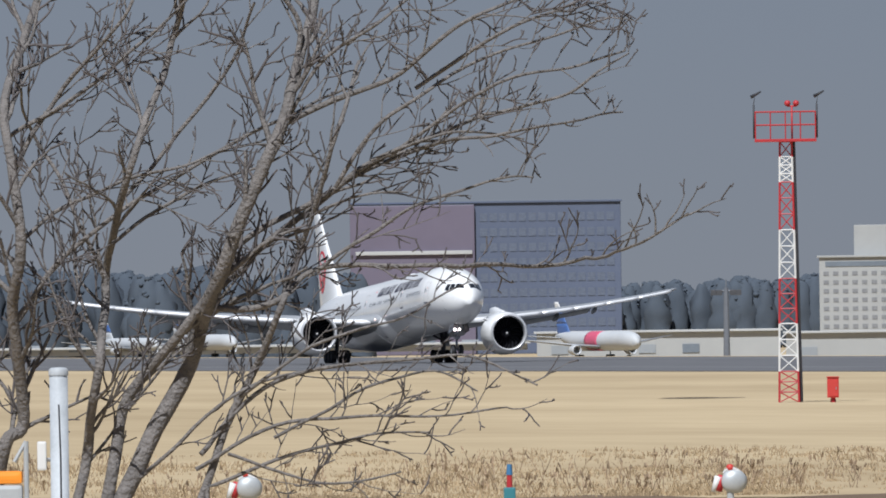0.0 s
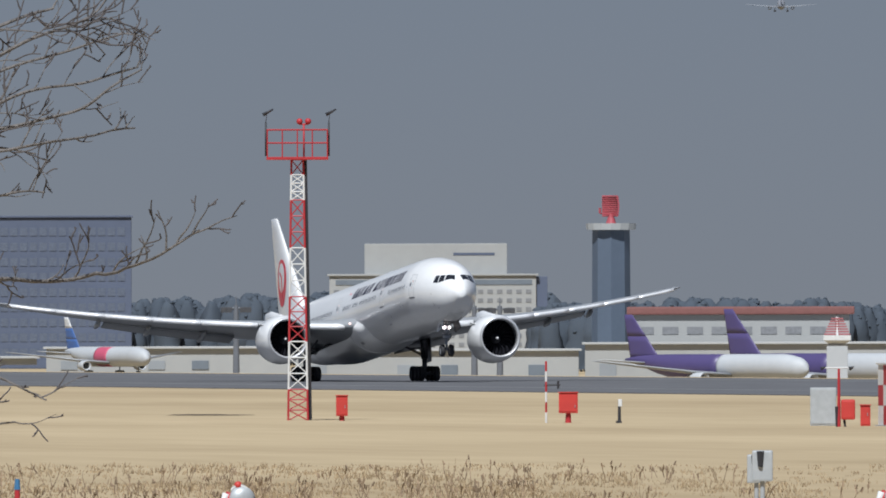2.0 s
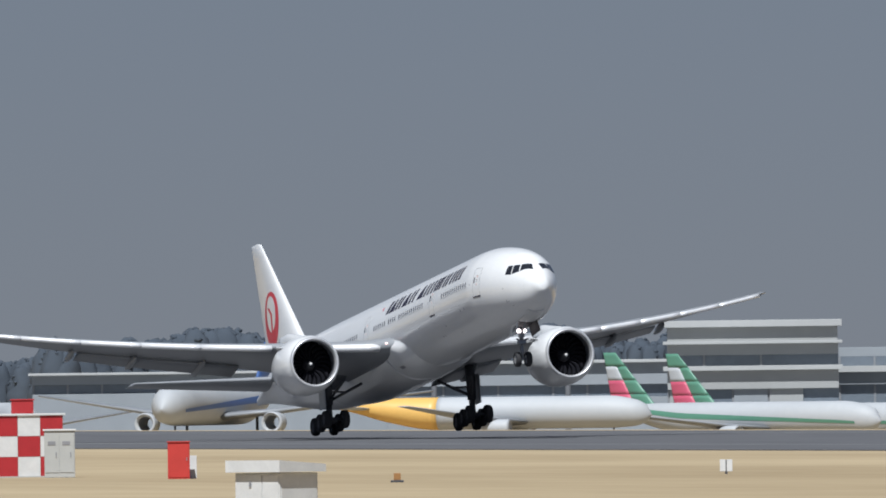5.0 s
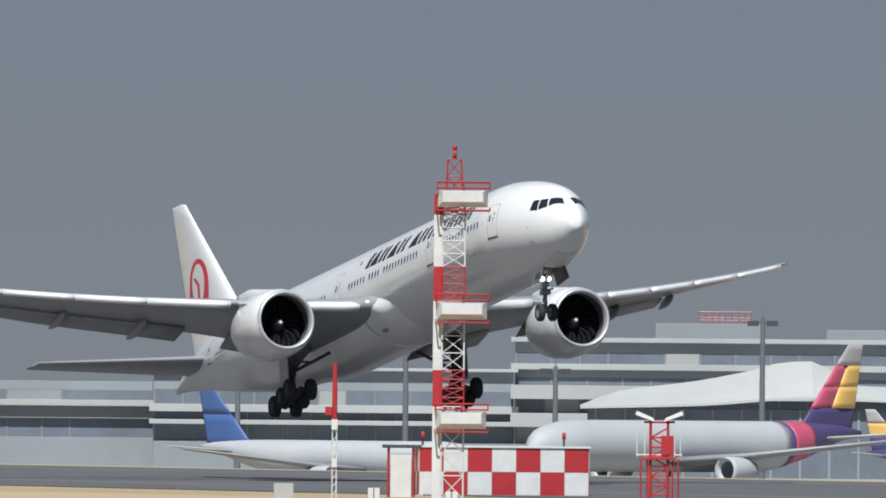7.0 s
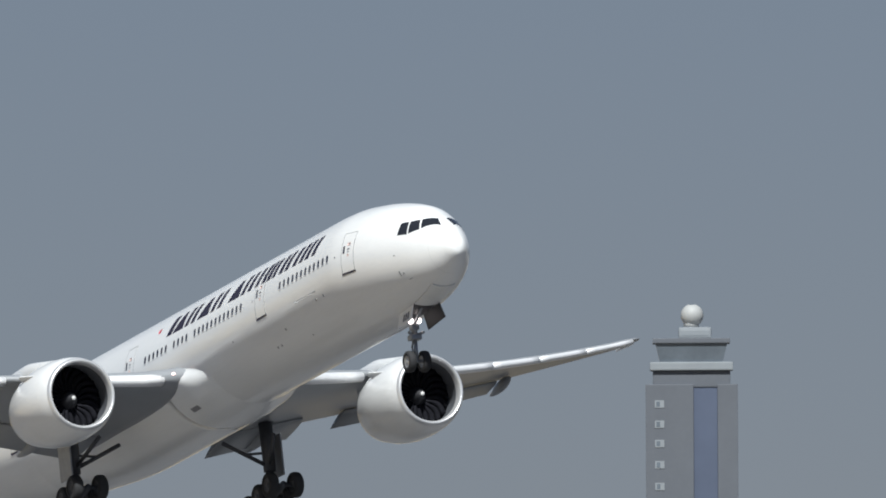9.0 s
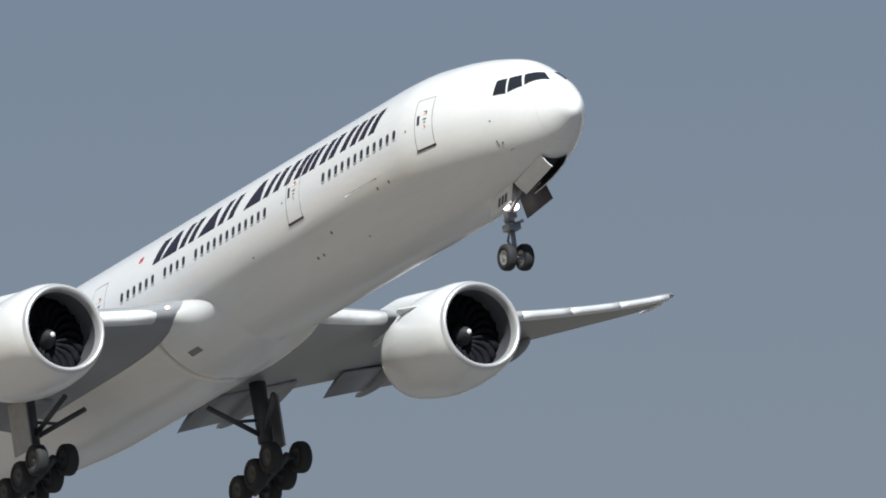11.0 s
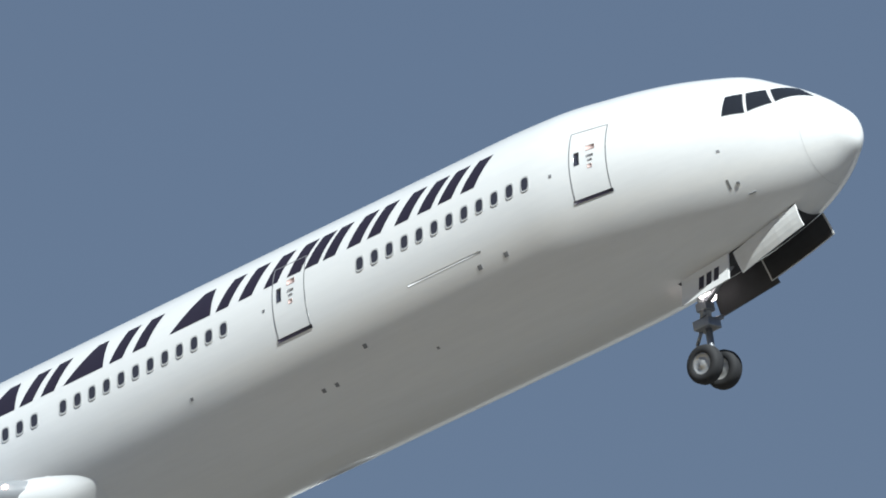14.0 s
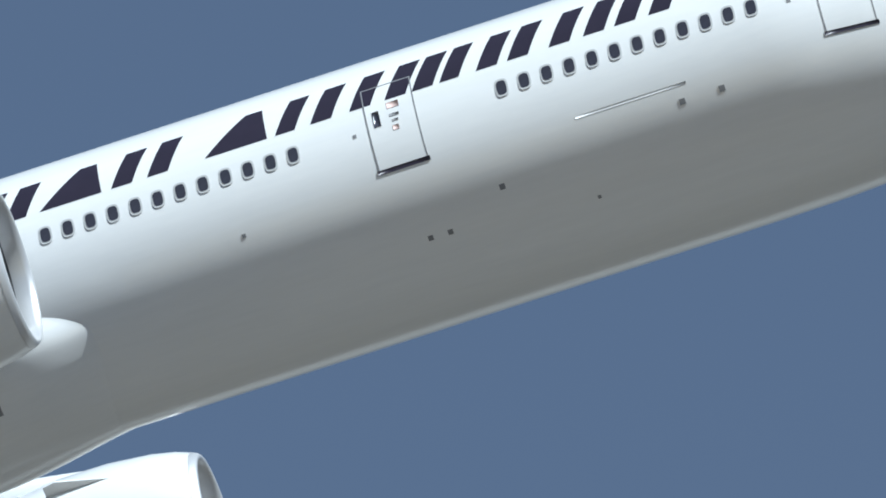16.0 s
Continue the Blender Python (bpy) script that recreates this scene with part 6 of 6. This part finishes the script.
class Grower:
    """Grows a bare tree's wood: stems are given by a few bends, branches and twigs grow from them."""

    def __init__(self, seed):
        self.r = random.Random(seed)
        self.wood = bmesh.new()
        self.twigs = bmesh.new()

    def limb(self, pts, r0, r1, bm, seg):
        n = len(pts)
        rings = []
        for i, p in enumerate(pts):
            d = (pts[min(i + 1, n - 1)] - pts[max(i - 1, 0)]).normalized()
            u = d.cross(Vector((0, 1, 0.13))).normalized()
            v = d.cross(u)
            t = i / (n - 1)
            rad = (r0 + (r1 - r0) * t) * (1 + 0.10 * noise.noise(p * 9))
            rings.append([bm.verts.new(p + (u * math.cos(2 * math.pi * k / seg) + v * math.sin(2 * math.pi * k / seg)) * rad) for k in range(seg)])
        for a, b in zip(rings, rings[1:]):
            for k in range(seg):
                bm.faces.new((a[k], a[(k + 1) % seg], b[(k + 1) % seg], b[k]))

    def bend(self, ctrl, n, wob):
        """A wobbling line through the bends."""
        out = []
        m = len(ctrl)
        for i in range(n):
            t = i / (n - 1) * (m - 1)
            k = min(int(t), m - 2)
            f = t - k
            p0, p1, p2, p3 = ctrl[max(k - 1, 0)], ctrl[k], ctrl[k + 1], ctrl[min(k + 2, m - 1)]
            p = 0.5 * (2 * p1 + (p2 - p0) * f + (2 * p0 - 5 * p1 + 4 * p2 - p3) * f * f + (3 * p1 - p0 - 3 * p2 + p3) * f ** 3)
            out.append(p + Vector((noise.noise(p * 4), noise.noise(p * 4 + Vector((7, 0, 0))), noise.noise(p * 4 + Vector((0, 9, 0))))) * wob)
        return out

    def shoots(self, pts, rad, length, level, density, start=0.12, up=0.35):
        r = self.r
        n = len(pts)
        total = sum((b - a).length for a, b in zip(pts, pts[1:]))
        count = max(1, int(total * density))
        for c in range(count):
            t = start + (1 - start) * (c + r.random()) / count
            i = min(int(t * (n - 1)), n - 2)
            base = pts[i].lerp(pts[i + 1], t * (n - 1) - i)
            d = (pts[i + 1] - pts[i]).normalized()
            side = Vector((-d.z, 0, d.x)) * (1 if r.random() < 0.5 else -1)
            a = radians(r.uniform(24, 54))
            way = (d * math.cos(a) + side * math.sin(a) + Vector((0, r.uniform(-0.5, 0.5), 0)) + Vector((0, 0, up * r.random()))).normalized()
            ln = length * r.uniform(0.45, 1.35) * (1 - 0.45 * t)
            steps = 6 if level < 2 else 4
            q = [base]
            for s in range(steps):
                way = (way + Vector((r.uniform(-0.22, 0.22), r.uniform(-0.2, 0.2), r.uniform(-0.16, 0.26)))).normalized()
                q.append(q[-1] + way * ln / steps)
            rr = rad * (0.62 if level == 0 else 0.72)
            if level == 0:
                self.limb(q, rr, rr * 0.35, self.wood, 6)
            else:
                self.limb(q, rr, max(rr * 0.45, 0.0024), self.twigs, 4)
            if level < 3:
                self.shoots(q, max(rr * 0.78, 0.0044), ln * 0.58, level + 1, (11.5, 15.0, 19.0)[level], 0.15, up)


def bare_tree(seed, base_px, stems, label):
    g = Grower(seed)

    def at(x, y, depth=0.0):
        return Vector(((x - 784) * PX, depth, 5 + (555 - y) * PX))
    origin = at(*base_px)
    foot = Vector((origin.x, 0, 0))
    for bends, r0, r1, ln, dens in stems:
        dr = random.Random(seed * 7 + len(bends) + bends[0][0])
        ctrl = [at(x, y, 0.10 * i * dr.uniform(-1, 1)) - foot for i, (x, y) in enumerate(bends)]
        pts = g.bend(ctrl, 6 * len(ctrl), 0.02)
        if bends[0][1] > 840:
            pts = [Vector((0.0, 0, 0)), Vector((0.1 * pts[0].x, 0, 2.2))] + pts
        g.limb(pts, r0 * PX * 0.8, r1 * PX * 0.75, g.wood, 10)
        live = [p for p in pts if p.z > 4.0]
        g.shoots(live, (r0 + r1) / 2 * PX * 0.6, ln, 0, dens * 1.45)
    x, y, _ = toward(NB, NEAR)
    right = Vector((math.cos(radians(NB)), -math.sin(radians(NB)), 0)) * foot.x
    m = thing("tree", x + right.x, y + right.y, 0, label, "tree", "bare trees", -NB)
    part("trunk", g.wood, BARK, m, "grey-brown trunk and limbs", True)
    tagged(part("twig_growth", g.twigs, TWIG, m, "fine dark leafless twigs", True), kind="stuff")


bare_tree(3, (-20, 900), [
    ([(-25, 900), (8, 770), (40, 735), (25, 560), (38, 400), (14, 180), (60, 0), (90, -80)], 17, 8, 0.55, 4.5),
    ([(28, 560), (130, 430), (330, 300), (500, 205), (620, 150)], 6, 3, 0.42, 5.0),
    ([(20, 300), (110, 150), (230, 20), (260, -60)], 6, 3, 0.45, 5.0),
    ([(30, 420), (150, 335), (330, 285), (470, 240)], 5, 2.5, 0.4, 5.0),
    ([(22, 230), (180, 130), (330, 0), (350, -40)], 5, 2.5, 0.4, 5.0),
    ([(30, 520), (-60, 440)], 7, 4, 0.4, 4.0)], "bare winter tree with a knotted grey trunk")
bare_tree(8, (125, 900), [
    ([(125, 900), (150, 790), (172, 640), (186, 480), (235, 290), (310, 60), (340, -60)], 13, 6, 0.5, 5.0),
    ([(186, 480), (130, 350), (60, 230), (40, 150)], 5, 3, 0.4, 5.0),
    ([(200, 420), (330, 330), (470, 290), (540, 250)], 4.5, 2, 0.34, 5.0),
    ([(215, 350), (400, 130), (460, 0)], 5, 3, 0.42, 5.0)], "slender bare tree with a twisting vine-wrapped stem")
bare_tree(15, (205, 885), [
    ([(205, 885), (330, 640), (405, 440), (500, 215), (560, 0), (585, -80)], 21, 9, 0.5, 3.6),
    ([(185, 880), (225, 690), (350, 548), (480, 420), (660, 285), (860, 205)], 15, 4, 0.50, 4.6),
    ([(350, 548), (480, 530), (560, 475), (760, 470), (1000, 468), (1120, 440), (1215, 385)], 8, 2.4, 0.30, 6.0),
    ([(405, 440), (600, 325), (740, 265), (900, 240), (1110, 200)], 7, 2.2, 0.34, 5.0),
    ([(500, 215), (690, 140), (830, 40), (960, -10)], 7, 3, 0.42, 5.0),
    ([(510, 170), (535, 40), (470, -60)], 8, 4, 0.35, 5.0),
    ([(590, 330), (700, 200), (860, 100), (1000, 60), (1085, 30)], 5, 2, 0.36, 5.0),
    ([(440, 345), (560, 130), (700, 20), (760, -40)], 5, 2.5, 0.42, 5.0),
    ([(560, 475), (700, 380), (850, 325), (940, 318)], 5, 2, 0.34, 5.0),
    ([(700, 275), (880, 150), (1030, 120), (1110, 95)], 4.5, 2, 0.34, 5.5),
    ([(740, 150), (900, 60), (1010, 10), (1060, -30)], 5, 2, 0.40, 6.0),
    ([(860, 205), (990, 170), (1060, 130), (1115, 100)], 4, 2, 0.34, 6.0),
    ([(660, 285), (800, 240), (930, 250)], 4, 2, 0.3, 5.5)], "leaning bare tree with long sweeping branches")
bare_tree(22, (345, 890), [
    ([(345, 890), (420, 700), (500, 540), (520, 480), (600, 230), (640, 100)], 10, 4, 0.42, 4.6),
    ([(350, 800), (470, 680), (640, 640), (830, 632), (950, 690)], 6, 2, 0.26, 5.0),
    ([(340, 830), (500, 745), (700, 735), (890, 725)], 5, 2, 0.32, 6.5),
    ([(360, 860), (520, 800), (640, 770), (760, 760)], 5, 2, 0.34, 7.0),
    ([(240, 840), (420, 690), (560, 650)], 5, 2.5, 0.3, 5.0),
    ([(420, 700), (560, 605), (700, 565), (830, 500)], 4.5, 2, 0.3, 5.0),
    ([(480, 770), (640, 690), (760, 655), (840, 700)], 4, 2, 0.3, 6.0),
    ([(400, 800), (560, 850), (700, 830)], 4, 2, 0.3, 6.0)], "low spreading bare shrub-like tree")

x, y, _ = toward(NB, NEAR - 2)
off = Vector((math.cos(radians(NB)), -math.sin(radians(NB)), 0))
p = Vector((x, y, 0)) + off * ((120 - 784) * PX)
m = thing("fence_post", p.x, p.y, 0, "white-painted steel fence post with a capped top and black cable", "post", turn=-NB)
top = 5 + (555 - 648) * PX
bm = bmesh.new()
rod(bm, (0, 0, 0), (0, 0, top), 16 * PX, 16 * PX, 20)
part("tube", bm, GALVW := mat("weathered_white_paint", (0.36, 0.38, 0.40), 0.6, vary=0.2, scale=9), m, "", True)
bm = bmesh.new()
revolve(bm, [(top - 0.01, 17 * PX), (top + 0.012, 17 * PX), (top + 0.02, 13 * PX), (top + 0.022, 0.0)], 20, axis="z")
part("cap", bm, GALVW, m, "", True)
bm = bmesh.new()
rod(bm, (0.0, -0.037, top - 0.12), (0.004, -0.04, top - 0.32), 0.003, 0.003, 5)
rod(bm, (0.004, -0.04, top - 0.32), (0.0, -0.04, 0.5), 0.003, 0.003, 5)
part("cable", bm, BLACK, m)
bm = bmesh.new()
box(bm, -0.085, -0.05, -0.03, 0.02, top - 0.37, top - 0.26, bevel=0.008)
br = part("terminal_box", bm, WPAINT, m)
bm = bmesh.new()
rod(bm, (-0.075, 0, top - 0.33), (-0.02, 0, top - 0.33), 0.008, 0.008, 6)
part("bracket", bm, STEEL, m)
p = Vector((x, y, 0)) + off * ((28 - 784) * PX)
m = thing("warning_lamp_barrow", p.x, p.y, 0, "orange plastic barrier housing beside the fence post", "barrier", turn=-NB)
bm = bmesh.new()
box(bm, -0.16, 0.06, 0.05, 0.2, 5 + (555 - 838) * PX, 5 + (555 - 816) * PX, bevel=0.018)
ORANGE = mat("orange_plastic", (0.80, 0.26, 0.02), 0.45)
part("housing", bm, ORANGE, m, "bright orange housing")
bm = bmesh.new()
box(bm, -0.20, -0.06, 0.0, 0.05, 5 + (555 - 872) * PX, 5 + (555 - 834) * PX, bevel=0.012)
part("panel", bm, mat("deep_orange_plastic", (0.60, 0.10, 0.02), 0.5), m)
bm = bmesh.new()
box(bm, -0.07, 0.06, 0.03, 0.18, 0, 5 + (555 - 840) * PX, bevel=0.015)
rod(bm, (0.08, 0.05, 0), (0.075, 0.05, 5 + (555 - 765) * PX), 0.012, 0.010, 8)
rod(bm, (0.075, 0.05, 5 + (555 - 765) * PX), (0.03, 0.05, 5 + (555 - 800) * PX), 0.008, 0.008, 6)
part("stand", bm, GALV, m)


# ---- everything that moves ----
RUNWAY_Y = 380.08
# seconds, place along the runway, height, nose up, starboard wing down, drift to port
FLIGHT = [
    (0, -1758.0, 5.04, 2.99, -0.53, 0.18),
    (0.5, -1708.6, 5.12, 3.42, -0.38, 0.08),
    (1, -1659.2, 5.20, 3.85, -0.23, -0.03),
    (1.5, -1609.8, 5.37, 4.30, -0.07, -0.12),
    (2, -1560.1, 5.57, 4.77, 0.12, -0.19),
    (2.5, -1510.2, 5.78, 5.25, 0.35, -0.24),
    (3, -1460.0, 6.02, 5.72, 0.63, -0.27),
    (3.5, -1409.6, 6.29, 6.21, 0.97, -0.29),
    (4, -1358.8, 6.58, 6.66, 1.35, -0.29),
    (4.2, -1338.4, 6.70, 6.85, 1.48, -0.28),
    (6.3, -1121.3, 8.76, 8.45, 0.97, -0.00),
    (6.5, -1100.3, 9.35, 8.64, 0.97, -0.01),
    (7, -1048.0, 10.90, 9.14, 1.00, -0.05),
    (7.5, -995.5, 12.74, 9.74, 1.03, -0.12),
    (8, -943.0, 14.86, 10.35, 1.00, -0.23),
    (8.5, -890.5, 17.33, 11.01, 0.90, -0.43),
    (9, -838.1, 19.91, 11.50, 0.75, -0.70),
    (9.5, -785.7, 22.58, 11.90, 0.56, -1.03),
    (10, -733.3, 25.34, 12.32, 0.36, -1.36),
    (10.2, -712.4, 26.54, 12.49, 0.29, -1.49),
    (12.3, -494.3, 49.82, 14.87, -0.28, -2.41),
    (12.5, -473.2, 52.75, 14.99, -0.64, -2.31),
    (13, -420.5, 60.26, 15.38, -1.64, -1.98),
    (13.5, -367.8, 67.80, 15.69, -2.48, -1.59),
    (14, -314.9, 75.38, 15.80, -3.02, -1.13),
    (14.5, -262.1, 82.97, 15.76, -3.35, -0.65),
    (15, -209.3, 90.58, 15.63, -3.53, -0.15),
    (15.5, -156.6, 98.21, 15.45, -3.62, 0.34),
    (16, -103.9, 105.84, 15.25, -3.67, 0.83)
]


def motions():
    walk(jet, [(t, pose(x, RUNWAY_Y, z, roll, -pitch, drift)) for t, x, z, pitch, roll, drift in FLIGHT])
    lift = {-1: ((0, -1.6), (1, -1.7), (2, -0.7), (3.5, 0.15), (4.2, 0.6), (7, 2.0), (9, 2.6), (16, 2.8)),
            1: ((0, 0.3), (1, 0.5), (2, 1.7), (3.5, 2.0), (4.2, 2.4), (7, 2.6), (8.5, 3.3), (10, 3.1), (12.5, 3.7), (16, 3.7))}
    for side, w in zip((-1, 1), wings):
        walk(w, [(t, pose(ROOT.x, side * ROOT.y, ROOT.z, side * a, 0, 0)) for t, a in lift[side]])
    for side, (g, tr) in zip((-1, 1), gears):
        walk(g, [(t, pose(REF - 37.1, side * 5.5, z)) for t, z in ((0, 0.22), (0.5, 0.14), (1, 0.06), (2, -0.31), (3, -0.76), (3.5, -1.03), (4.2, -1.12), (16, -1.12))])
        walk(tr, [(t, pose(0, 0, -4.53, 0, a, 0)) for t, a in ((0, 3.0), (1, 3.9), (2, 4.8), (3.5, 6.2), (4.2, 4.0), (6.3, -12.0), (16, -13.0))])
    hinge = Vector((REF - 6.26, 0, -2.56))
    walk(nose_gear, [(t, Matrix.Translation(hinge) @ pose(0, 0, 0, 0, -a, 0) @ Matrix.Translation((0, 0, 2.6))) for t, a in ((0, 0), (14.4, 0), (14.7, 2), (15, 7), (15.5, 16), (16, 27))])
    for hp, axis, side, door in bay_doors:
        walk(door, [(t, Matrix.Translation(hp) @ Matrix.Rotation(radians(side * a), 4, axis)) for t, a in ((0, 0), (10.3, 0), (11.0, 40), (11.8, 68), (12.2, 72 if side < 0 else 93), (16, 72 if side < 0 else 93))])
    rows = []
    for t in (0, 4, 8, 12, 16):
        b, el = -74.817 + 0.1 * (t - 3.5), 0.98 - 0.03 * (t - 3.5)
        x, y, _ = toward(b, 4500)
        rows.append((t, pose(x, y, 5 + deg(4500, el) - 2.2, 0, -6, 90 - b)))
    walk(sky_jet, rows)
    # one turn of the radar in four seconds
    walk(radar, [(0.5 * k, pose(*RADAR_AT, 0, 0, -90 * (0.5 * k - 1.35))) for k in range(33)])


motions()
